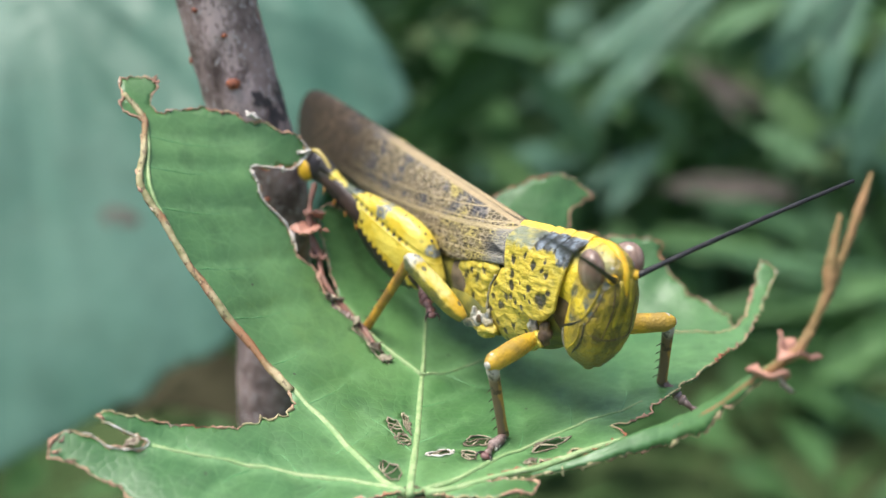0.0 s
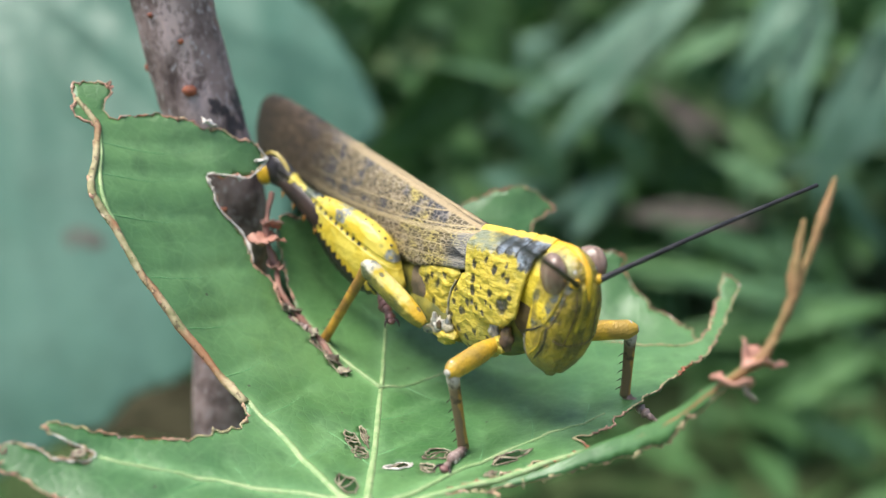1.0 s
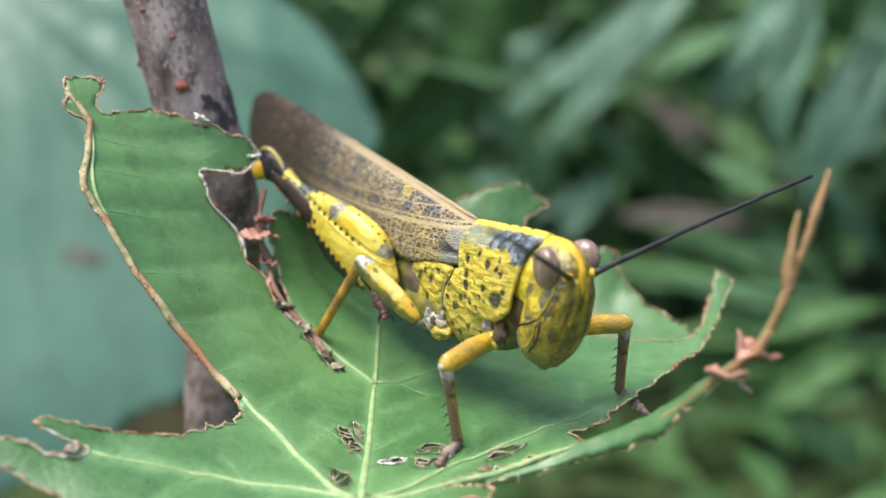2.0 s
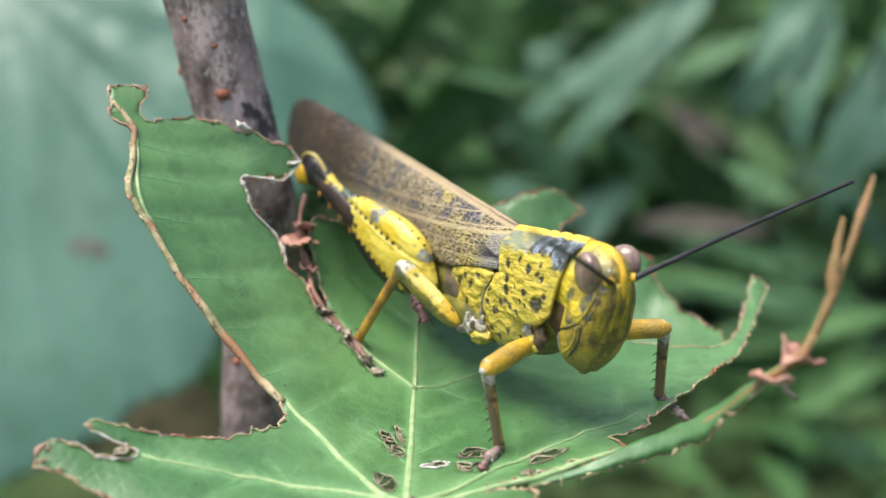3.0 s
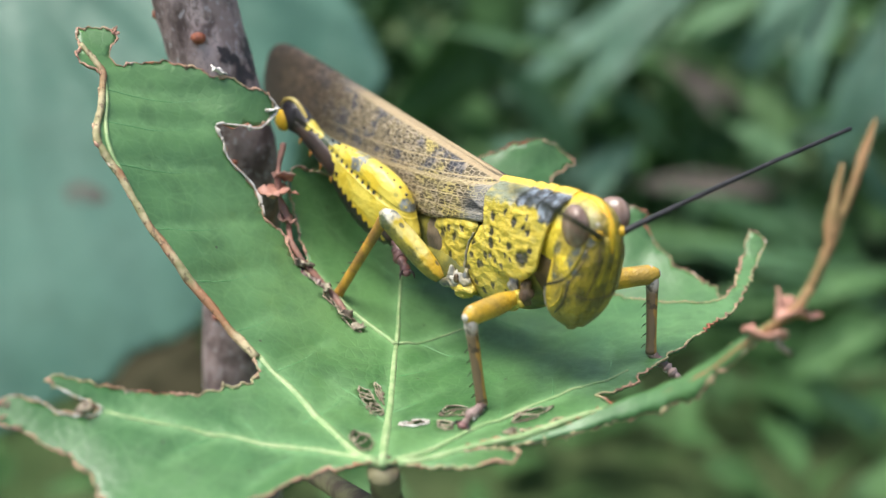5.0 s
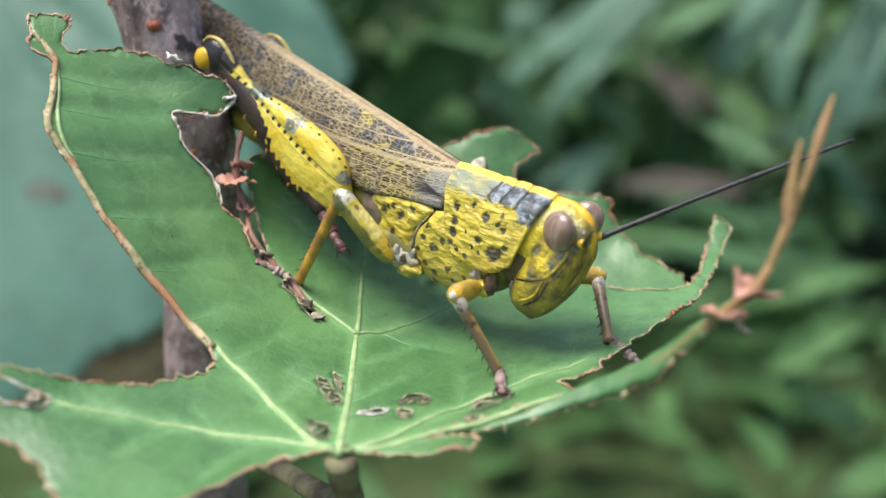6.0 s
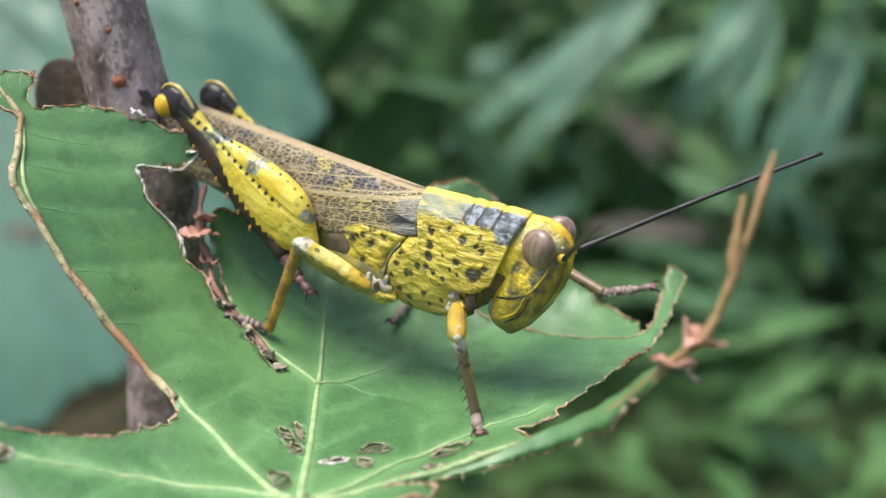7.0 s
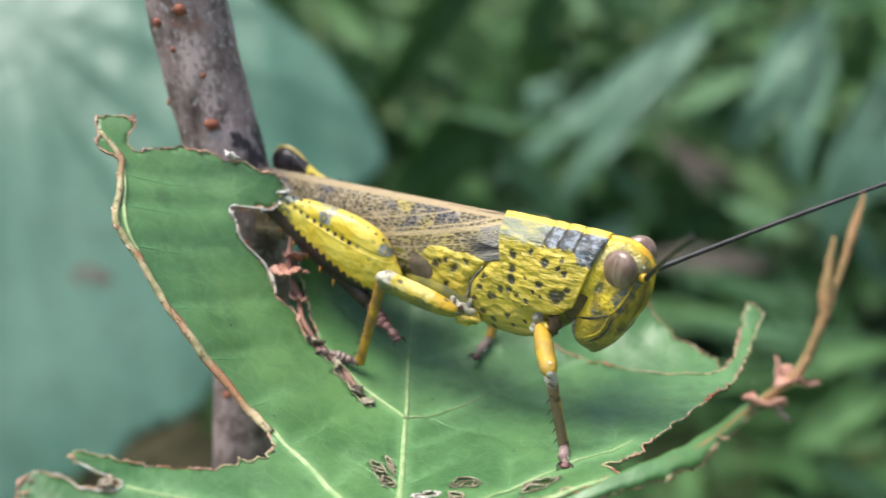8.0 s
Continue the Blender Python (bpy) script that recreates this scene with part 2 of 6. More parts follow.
PRONOTUM_SPOTS = [(2.3, 1.6, 0.55), (2.4, -0.4, 0.62), (2.6, -2.1, 0.72), (2.4, -3.8, 0.45), (5.1, 2.9, 0.42), (7.5, 2.1, 0.65), (10.2, 3.1, 0.42), (9.9, 1.7, 0.4), (11.1, 1.4, 0.5), (5.1, -1.1, 0.3), (7.3, -1.5, 0.68), (6.5, -2.9, 0.3), (7.8, -3.1, 0.35), (3.7, -4.4, 0.4), (5.6, -4.7, 0.42), (10.0, -2.6, 1.0), (11.0, -2.0, 0.7), (11.8, -1.0, 0.5)]
THORAX_SPOTS = [(-11.2, -3.9, 0.7), (-10.2, -3.2, 0.5), (-9.2, -2.6, 0.4), (-7.6, -3.5, 0.7), (-5.4, -1.8, 0.55), (-8.6, -6.7, 0.5), (-2.0, -2.9, 0.45), (-2.8, -5.1, 0.5), (-3.6, -7.5, 0.45), (-0.5, -6.0, 0.75), (1.0, -4.4, 0.5), (-2.0, -9.0, 0.6), (-0.2, -10.0, 0.55), (2.3, -8.5, 0.5), (-0.2, -11.7, 0.5), (3.1, -10.1, 0.5), (5.0, -8.6, 0.4)]


def spotted(name, spots, saddle=False, olive=0.0, rough=0.44):
    """Rugose yellow horn with inky marks; the saddle plate also has its slate band and bright crest."""
    m, nt, b = material(name, rough, 0.5)
    v = coords(nt)
    x, y, z = axes(nt)
    at = flank(nt, v, 0.0017)
    tone = noisy(nt, v, 300, 4, 0.65)
    c = blend(nt, step(nt, tone, 0.36, 0.64), YELLOW, (0.46, 0.37, 0.045))
    c = blend(nt, step(nt, noisy(nt, v, 210, 3), 0.54, 0.72, 0.0, 0.4), c, (0.56, 0.38, 0.03))
    c = blend(nt, step(nt, noisy(nt, v, 380, 4, 0.7), 0.50, 0.70, 0.0, 0.4 + olive * 0.5), c, (0.27, 0.27, 0.07))
    # olive towards the belly, deepened by height to paint in the shading there
    if olive:
        c = blend(nt, step(nt, calc(nt, "ADD", z, calc(nt, "MULTIPLY", calc(nt, "SUBTRACT", tone, 0.5), 0.008)), -0.0065, -0.0120, 0.0, olive), c, (0.24, 0.20, 0.045))
    ink = blend(nt, step(nt, noisy(nt, v, 1000, 3), 0.56, 0.85), INK, STEEL)
    marks = near_spots(nt, at, spots)
    pin = step(nt, calc(nt, "ADD", cells(nt, v, 780), calc(nt, "MULTIPLY", noisy(nt, v, 1500, 2), 0.35)), 0.26, 0.34, 0.8, 0.0)
    pin = calc(nt, "MULTIPLY", pin, step(nt, noisy(nt, v, 260, 2), 0.50, 0.56))
    marks = calc(nt, "MAXIMUM", marks, pin)
    rug = noisy(nt, coords(nt, (0.35, 1, 1)), 1100, 3, 0.6)
    c = blend(nt, step(nt, rug, 0.44, 0.34, 0.0, 0.5), c, (0.25, 0.22, 0.05))
    if saddle:
        edge = calc(nt, "MULTIPLY", calc(nt, "SUBTRACT", noisy(nt, v, 480, 4, 0.7), 0.5), 0.0042)
        high = calc(nt, "SUBTRACT", z, calc(nt, "ADD", 0.0054, calc(nt, "MULTIPLY", x, 0.085)))
        side = calc(nt, "ABSOLUTE", calc(nt, "ADD", y, calc(nt, "MULTIPLY", edge, 0.12)))
        drop = calc(nt, "MULTIPLY", step(nt, x, 0.0105, 0.0140), -0.0014)
        band = step(nt, calc(nt, "ADD", high, edge), calc(nt, "ADD", drop, -0.0021), calc(nt, "ADD", drop, -0.0015))
        top = step(nt, side, 0.0008, 0.0012)
        fore = step(nt, calc(nt, "ADD", x, edge), 0.0045, 0.0075)
        steel = blend(nt, step(nt, noisy(nt, v, 620, 4, 0.65), 0.43, 0.60), (0.028, 0.040, 0.062), (0.19, 0.24, 0.30))
        grooves = None
        for gx in (0.0068, 0.0090, 0.0116):
            g = step(nt, calc(nt, "ABSOLUTE", calc(nt, "SUBTRACT", calc(nt, "ADD", x, calc(nt, "MULTIPLY", edge, 0.2)), gx)), 0.00012, 0.00032, 1.0, 0.0)
            grooves = g if grooves is None else calc(nt, "MAXIMUM", grooves, g)
        steel = blend(nt, grooves, steel, (0.012, 0.014, 0.018))
        pale = blend(nt, step(nt, noisy(nt, coords(nt, (0.4, 1, 1)), 500, 2), 0.42, 0.6), (0.19, 0.22, 0.15), (0.42, 0.37, 0.12))
        c = blend(nt, calc(nt, "MULTIPLY", marks, 0.95), c, ink)
        c = blend(nt, calc(nt, "MULTIPLY", band, 0.95), c, blend(nt, fore, pale, steel))
        c = blend(nt, calc(nt, "SUBTRACT", 1.0, top), c, blend(nt, tone, (0.80, 0.58, 0.10), (0.72, 0.48, 0.03)))
        rug = calc(nt, "SUBTRACT", rug, calc(nt, "MULTIPLY", calc(nt, "MULTIPLY", grooves, band), 0.6))
    else:
        c = blend(nt, calc(nt, "MULTIPLY", marks, 0.9), c, ink)
    paint(nt, b, c)
    h = calc(nt, "ADD", calc(nt, "MULTIPLY", rug, 1.1), calc(nt, "MULTIPLY", cells(nt, coords(nt, (0.6, 1, 1)), 700), 0.7))
    h = calc(nt, "ADD", h, calc(nt, "MULTIPLY", noisy(nt, v, 330, 2), 1.2))
    h = calc(nt, "SUBTRACT", h, calc(nt, "MULTIPLY", marks, 0.35))
    bump(nt, b, h, 0.0007, 0.85)
    b.inputs["Coat Weight"].default_value = 0.08
    b.inputs["Coat Roughness"].default_value = 0.3
    return m


def head_material():
    """Yellow-olive horn: stripe behind the eye, slate patches under it, brown-olive streaked face."""
    m, nt, b = material("head_horn", 0.34, 0.5)
    v = coords(nt)
    x, y, z = axes(nt)
    warp = noisy(nt, v, 420, 4, 0.6)
    at = flank(nt, v, 0.0026)
    side = calc(nt, "ABSOLUTE", y)
    c = blend(nt, step(nt, noisy(nt, v, 260, 3), 0.40, 0.62), (0.46, 0.345, 0.035), (0.24, 0.185, 0.03))
    c = blend(nt, near_spots(nt, at, [(17.4, -1.3, 1.1), (18.5, -2.3, 0.8)], 0.5), c, (0.62, 0.47, 0.03))
    # the face ahead of the curved ridge is olive-brown, with streaks that run down it
    line = calc(nt, "ADD", x, calc(nt, "MULTIPLY", calc(nt, "MINIMUM", z, 0.0), -0.55))
    line = calc(nt, "ADD", line, calc(nt, "MULTIPLY", calc(nt, "SUBTRACT", warp, 0.5), 0.0012))
    face = step(nt, line, 0.0202, 0.0210)
    streak = noisy(nt, coords(nt, (1.0, 1.0, 0.3)), 620, 3)
    olive = blend(nt, step(nt, streak, 0.42, 0.60), (0.36, 0.265, 0.028), (0.12, 0.095, 0.023))
    c = blend(nt, calc(nt, "MULTIPLY", face, 0.92), c, olive)
    slate = near_spots(nt, at, [(15.6, 0.5, 1.0), (15.2, -0.6, 0.6), (19.0, -0.8, 0.9), (20.1, 0.7, 0.9), (19.4, -2.0, 0.6), (16.2, -3.4, 0.5), (15.0, -3.3, 0.5), (15.4, 5.6, 1.3), (21.4, 2.2, 0.6)], 0.4)
    c = blend(nt, calc(nt, "MULTIPLY", slate, step(nt, noisy(nt, v, 800, 3), 0.35, 0.6, 0.45, 0.95)), c, (0.060, 0.085, 0.088))
    dots = step(nt, calc(nt, "ADD", cells(nt, v, 700), calc(nt, "MULTIPLY", warp, 0.3)), 0.27, 0.34, 0.75, 0.0)
    c = blend(nt, dots, c, (0.07, 0.06, 0.03))
    c = blend(nt, step(nt, noisy(nt, v, 520, 4, 0.7), 0.57, 0.68, 0.0, 0.35), c, (0.14, 0.12, 0.045))
    low = step(nt, calc(nt, "ADD", z, calc(nt, "MULTIPLY", warp, 0.002)), -0.0072, -0.0088)
    c = blend(nt, calc(nt, "MULTIPLY", low, 0.75), c, blend(nt, warp, (0.22, 0.15, 0.02), (0.11, 0.09, 0.025)))
    # stripe behind the eye, grey-green where it meets the eye
    stripe = step(nt, calc(nt, "ADD", x, calc(nt, "MULTIPLY", calc(nt, "MAXIMUM", z, 0.0), -0.36)), 0.0157, 0.0150)
    stripe = calc(nt, "MULTIPLY", stripe, step(nt, z, -0.0056, -0.0048))
    c = blend(nt, stripe, c, blend(nt, warp, (0.74, 0.57, 0.05), (0.60, 0.45, 0.03)))
    c = blend(nt, calc(nt, "MULTIPLY", step(nt, z, 0.0030, 0.0050), step(nt, side, 0.0012, 0.0022, 0.0, 0.6)), c, (0.30, 0.34, 0.20))
    paint(nt, b, c)
    bump(nt, b, calc(nt, "ADD", noisy(nt, v, 1300, 3), noisy(nt, v, 450, 2)), 0.0006, 0.8)
    b.inputs["Coat Weight"].default_value = 0.25
    b.inputs["Coat Roughness"].default_value = 0.25
    return m


def eye_material():
    m, nt, b = material("eye_brown", 0.22, 0.5)
    x, y, z = axes(nt)
    streak = noisy(nt, coords(nt, (1.0, 1.0, 0.16)), 900, 2)
    c = blend(nt, step(nt, streak, 0.4, 0.65), (0.17, 0.112, 0.085), (0.26, 0.18, 0.14))
    paint(nt, b, c)
    bump(nt, b, cells(nt, coords(nt), 6000), 0.00004, 0.3)
    b.inputs["Coat Weight"].default_value = 0.3
    b.inputs["Coat Roughness"].default_value = 0.2
    return m


def wing_material():
    """Fore wing: straw net over dark cells, slate clouds and gold patches, one long pale vein, brown tip."""
    m, nt, b = material("tegmen", 0.6, 0.2)
    x, y, z = axes(nt)
    v = coords(nt)
    # height over the long pale vein
    vein = calc(nt, "ADD", calc(nt, "MULTIPLY", x, 0.30), calc(nt, "MULTIPLY", calc(nt, "MULTIPLY", x, x), 2.1))
    over = calc(nt, "SUBTRACT", calc(nt, "SUBTRACT", z, vein), 0.0012)
    wob = calc(nt, "MULTIPLY", calc(nt, "SUBTRACT", noisy(nt, v, 700, 3), 0.5), 0.0012)
    fields = []
    for row, sx, sy, lo, hi in ((calc(nt, "ADD", calc(nt, "MULTIPLY", over, 0.45), calc(nt, "MULTIPLY", z, 0.55)), 0.95, 2.3, 0.04, 0.14), (over, 0.72, 2.9, 0.04, 0.15)):
        at = node(nt, "ShaderNodeCombineXYZ", {0: calc(nt, "MULTIPLY", calc(nt, "ADD", x, wob), sx), 1: calc(nt, "MULTIPLY", row, sy), 2: 0.0})
        edge = node(nt, "ShaderNodeTexVoronoi", {"Vector": at.outputs[0], "Scale": 1000.0, "Randomness": 0.6})
        edge.feature = "DISTANCE_TO_EDGE"
        hue = node(nt, "ShaderNodeTexVoronoi", {"Vector": at.outputs[0], "Scale": 1000.0, "Randomness": 0.6})
        fields.append((step(nt, edge.outputs["Distance"], lo, hi, 1.0, 0.0), hue.outputs["Color"]))
    lower = step(nt, over, 0.0, -0.0001)
    net = node(nt, "ShaderNodeMix", {0: lower, 2: fields[0][0], 3: fields[1][0]}).outputs[0]
    tint = node(nt, "ShaderNodeSeparateColor", {0: blend(nt, lower, fields[0][1], fields[1][1])}).outputs[0]
    cloud = noisy(nt, coords(nt, (0.8, 1, 1)), 250, 3)
    gold = noisy(nt, coords(nt, (0.6, 1, 1)), 210, 2)
    gold = calc(nt, "MULTIPLY", gold, step(nt, x, -0.036, -0.010, 0.68, 1.06))
    upper = calc(nt, "SUBTRACT", 1.0, lower)
    dark = blend(nt, tint, (0.045, 0.038, 0.030), (0.18, 0.15, 0.08))
    dark = blend(nt, step(nt, gold, 0.56, 0.66, 0.0, 0.4), dark, (0.36, 0.29, 0.07))
    dark = blend(nt, lower, dark, blend(nt, tint, (0.040, 0.034, 0.024), (0.17, 0.14, 0.07)))
    pale = blend(nt, step(nt, gold, 0.46, 0.58), (0.41, 0.34, 0.23), (0.50, 0.41, 0.14))
    blot = calc(nt, "MULTIPLY", step(nt, cloud, 0.48, 0.56), upper)
    blot = calc(nt, "MULTIPLY", blot, step(nt, gold, 0.60, 0.52, 0.1, 1.0))
    dark = blend(nt, calc(nt, "MULTIPLY", blot, 0.9), dark, (0.045, 0.05, 0.062))
    pale = blend(nt, calc(nt, "MULTIPLY", blot, 0.78), pale, (0.17, 0.165, 0.17))
    c = blend(nt, calc(nt, "MULTIPLY", net, 0.85), dark, pale)
    # the long veins and the pale upper margin
    for at, w in ((0.0, 0.00022), (0.0008, 0.00007), (-0.0021, 0.00006), (-0.0040, 0.00006), (0.0026, 0.00006)):
        c = blend(nt, step(nt, calc(nt, "ABSOLUTE", calc(nt, "SUBTRACT", over, at)), w, w * 2, 0.85, 0.0), c, (0.47, 0.38, 0.22))
    dusk = step(nt, calc(nt, "ADD", x, calc(nt, "MULTIPLY", calc(nt, "SUBTRACT", cloud, 0.5), 0.026)), -0.036, -0.060)
    tip = blend(nt, calc(nt, "MULTIPLY", net, step(nt, x, -0.082, -0.060, 0.15, 0.9)), (0.010, 0.007, 0.006), (0.15, 0.105, 0.066))
    c = blend(nt, calc(nt, "MULTIPLY", dusk, 0.95), c, tip)
    ridge = step(nt, calc(nt, "ABSOLUTE", y), 0.0015, 0.0010)
    c = blend(nt, calc(nt, "MULTIPLY", ridge, step(nt, x, -0.054, -0.034)), c, (0.40, 0.31, 0.18))
    # black streaks at the root under the pale vein, a grey panel below them
    streak = step(nt, noisy(nt, coords(nt, (0.12, 1, 1)), 520, 2), 0.44, 0.52)
    root = calc(nt, "MULTIPLY", step(nt, calc(nt, "ADD", x, calc(nt, "MULTIPLY", cloud, 0.006)), -0.0055, 0.0005), streak)
    c = blend(nt, calc(nt, "MULTIPLY", calc(nt, "MULTIPLY", step(nt, calc(nt, "ADD", x, calc(nt, "MULTIPLY", cloud, 0.004)), -0.0045, -0.0010), lower), 0.6), c, (0.24, 0.25, 0.26))
    root = calc(nt, "MULTIPLY", root, step(nt, calc(nt, "ABSOLUTE", calc(nt, "ADD", over, 0.0006)), 0.0026, 0.0034, 1.0, 0.0))
    c = blend(nt, calc(nt, "MULTIPLY", root, 0.92), c, INK)
    paint(nt, b, c)
    bump(nt, b, net, 0.00016, 0.8)
    return m


def femur_material():
    """Hind femur: yellow panel with pits, a row of black dots under the upper keel, slate cross bands, scalloped black underside."""
    m, nt, b = material("hind_femur", 0.36, 0.5)
    v = coords(nt)
    x, y, z = axes(nt)
    warp = calc(nt, "SUBTRACT", noisy(nt, v, 420, 3), 0.5)
    c = blend(nt, step(nt, noisy(nt, v, 230, 3), 0.4, 0.65), (0.68, 0.55, 0.085), (0.62, 0.45, 0.030))
    c = blend(nt, step(nt, z, -0.0010, -0.0035, 0.0, 0.6), c, (0.66, 0.41, 0.015))
    dots = step(nt, calc(nt, "ADD", cells(nt, coords(nt, (0.8, 1, 1)), 560), calc(nt, "MULTIPLY", warp, 0.2)), 0.13, 0.26, 0.55, 0.0)
    c = blend(nt, dots, c, (0.19, 0.20, 0.05))
    c = blend(nt, step(nt, noisy(nt, coords(nt, (0.5, 1, 1)), 330, 4, 0.7), 0.56, 0.70, 0.0, 0.35), c, (0.42, 0.36, 0.05))
    beads = calc(nt, "ADD", calc(nt, "SINE", calc(nt, "MULTIPLY", x, 4300.0)), calc(nt, "MULTIPLY", warp, 1.6))
    keel = calc(nt, "ADD", 0.0023, calc(nt, "MULTIPLY", calc(nt, "SUBTRACT", x, 0.008), -0.06))
    over = calc(nt, "SUBTRACT", z, keel)
    row = step(nt, calc(nt, "ABSOLUTE", over), 0.00026, 0.00045, 1.0, 0.0)
    c = blend(nt, calc(nt, "MULTIPLY", calc(nt, "MULTIPLY", row, step(nt, x, 0.004, 0.008)), step(nt, beads, 0.10, 0.5)), c, INK)
    # slate bands over the keel and a dark green mottled neck
    for bx, w in ((0.0135, 0.0009), (0.0012, 0.0012), (0.0205, 0.0009)):
        d = calc(nt, "ABSOLUTE", calc(nt, "SUBTRACT", calc(nt, "ADD", x, calc(nt, "MULTIPLY", calc(nt, "SUBTRACT", noisy(nt, v, 520, 4, 0.7), 0.5), 0.009)), bx))
        c = blend(nt, calc(nt, "MULTIPLY", step(nt, d, w * 0.5, w * 1.5, 0.9, 0.0), step(nt, over, 0.0002, 0.0006)), c, blend(nt, step(nt, noisy(nt, v, 900, 3), 0.4, 0.6), (0.06, 0.085, 0.11), (0.20, 0.25, 0.29)))
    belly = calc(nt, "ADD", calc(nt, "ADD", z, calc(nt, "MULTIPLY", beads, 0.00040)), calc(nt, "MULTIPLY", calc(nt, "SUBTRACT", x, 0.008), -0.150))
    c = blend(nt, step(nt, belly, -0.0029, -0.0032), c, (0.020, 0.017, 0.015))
    neck = calc(nt, "MULTIPLY", step(nt, x, 0.0185, 0.0205), step(nt, x, 0.0255, 0.0235))
    c = blend(nt, calc(nt, "MULTIPLY", neck, step(nt, noisy(nt, v, 520, 3), 0.42, 0.54, 0.1, 0.95)), c, (0.055, 0.085, 0.065))
    c = blend(nt, calc(nt, "MULTIPLY", step(nt, x, 0.0235, 0.0255), step(nt, over, -0.0008, -0.0016)), c, (0.05, 0.038, 0.03))
    c = blend(nt, step(nt, calc(nt, "ADD", x, calc(nt, "MULTIPLY", warp, 0.003)), 0.0262, 0.0272), c, (0.022, 0.018, 0.016))
    paint(nt, b, c)
    bump(nt, b, calc(nt, "SUBTRACT", calc(nt, "ADD", cells(nt, coords(nt, (0.5, 1, 1)), 700), noisy(nt, v, 700, 3)), calc(nt, "MULTIPLY", row, 0.7)), 0.0004, 0.6)
    b.inputs["Coat Weight"].default_value = 0.2
    b.inputs["Coat Roughness"].default_value = 0.28
    return m


PRONOTUM = spotted("pronotum_horn", PRONOTUM_SPOTS, saddle=True)
THORAX = spotted("thorax_horn", THORAX_SPOTS, olive=0.75)
HEAD = head_material()
EYE = eye_material()
WING = wing_material()
FEMUR = femur_material()
BELLY = plain("belly", (0.24, 0.21, 0.035), (0.075, 0.085, 0.028), 300, 0.5)
FOLD = plain("skin_fold", (0.17, 0.13, 0.09), (0.08, 0.065, 0.045), 420, 0.5, lift=0.0004)
LEG = plain("leg_orange", (0.64, 0.39, 0.035), (0.36, 0.24, 0.05), 330, 0.4, lift=0.0005, strength=0.7)
THIGH = spotted("leg_thigh", [(3.0, 0.9, 0.5), (6.5, 0.3, 0.35), (9.5, 0.9, 0.5), (12.0, 0.2, 0.6)])
CROWN = plain("crown_orange", (0.72, 0.48, 0.035), (0.58, 0.27, 0.015), 330, 0.38, lift=0.0004)
FACE_RIDGE = plain("face_ridge", (0.50, 0.38, 0.035), (0.22, 0.17, 0.03), 480, 0.38, lift=0.0004)
NECK = plain("neck_skin", (0.075, 0.050, 0.032), (0.16, 0.11, 0.05), 500, 0.5)
KNEE_BLACK = plain("knee_black", (0.016, 0.014, 0.015), (0.035, 0.03, 0.035), 500, 0.28)
JOINT = plain("joint_white", (0.58, 0.55, 0.47), (0.20, 0.21, 0.19), 620, 0.4, lift=0.0005, strength=0.8)


def thigh_material():
    """Mid thigh along +x: lemon upper face, orange towards the hip, grey-white knee end, olive lower face with its
    shadow painted in, small dark flecks.
    """
    m, nt, b = material("thigh_gold", 0.42, 0.45)
    v = coords(nt)
    x, y, z = axes(nt)
    warp = calc(nt, "SUBTRACT", noisy(nt, v, 420, 4, 0.65), 0.5)
    c = blend(nt, step(nt, noisy(nt, coords(nt, (0.4, 1, 1)), 420, 3), 0.38, 0.62), (0.74, 0.63, 0.22), (0.64, 0.48, 0.05))
    along = calc(nt, "ADD", x, calc(nt, "MULTIPLY", warp, 0.007))
    c = blend(nt, step(nt, along, 0.0046, 0.0014, 0.0, 0.85), c, (0.62, 0.37, 0.022))
    end = step(nt, along, 0.0092, 0.0106)
    grey = blend(nt, step(nt, noisy(nt, v, 560, 3), 0.42, 0.58), (0.56, 0.54, 0.44), (0.20, 0.24, 0.27))
    c = blend(nt, calc(nt, "MULTIPLY", end, 0.85), c, grey)
    fleck = step(nt, calc(nt, "ADD", cells(nt, coords(nt, (0.7, 1, 1)), 640), calc(nt, "MULTIPLY", warp, 0.25)), 0.17, 0.26, 0.8, 0.0)
    c = blend(nt, fleck, c, (0.07, 0.085, 0.075))
    under = step(nt, calc(nt, "ADD", z, calc(nt, "MULTIPLY", warp, 0.0016)), 0.00055, 0.00005)
    c = blend(nt, calc(nt, "MULTIPLY", under, 0.92), c, blend(nt, step(nt, noisy(nt, v, 300, 3), 0.4, 0.6), (0.20, 0.18, 0.030), (0.055, 0.07, 0.025)))
    paint(nt, b, c)
    bump(nt, b, calc(nt, "ADD", noisy(nt, v, 1000, 3), calc(nt, "MULTIPLY", noisy(nt, coords(nt, (0.4, 1, 1)), 420, 2), 1.4)), 0.0005, 0.6)
    return m


GOLD = thigh_material()


def shank_material():
    m, nt, b = material("leg_shank", 0.4, 0.45)
    v = coords(nt)
    x, y, z = axes(nt)
    c = blend(nt, step(nt, calc(nt, "ADD", y, calc(nt, "MULTIPLY", calc(nt, "SUBTRACT", noisy(nt, v, 300, 2), 0.5), 0.0012)), -0.0002, 0.0002), (0.15, 0.105, 0.06), (0.38, 0.21, 0.045))
    c = blend(nt, step(nt, x, 0.0030, 0.0012, 0.0, 0.8), c, (0.50, 0.46, 0.40))
    c = blend(nt, step(nt, noisy(nt, v, 700, 3), 0.55, 0.68, 0.0, 0.8), c, (0.03, 0.025, 0.02))
    paint(nt, b, c)
    bump(nt, b, noisy(nt, v, 900, 2), 0.0002, 0.5)
    return m


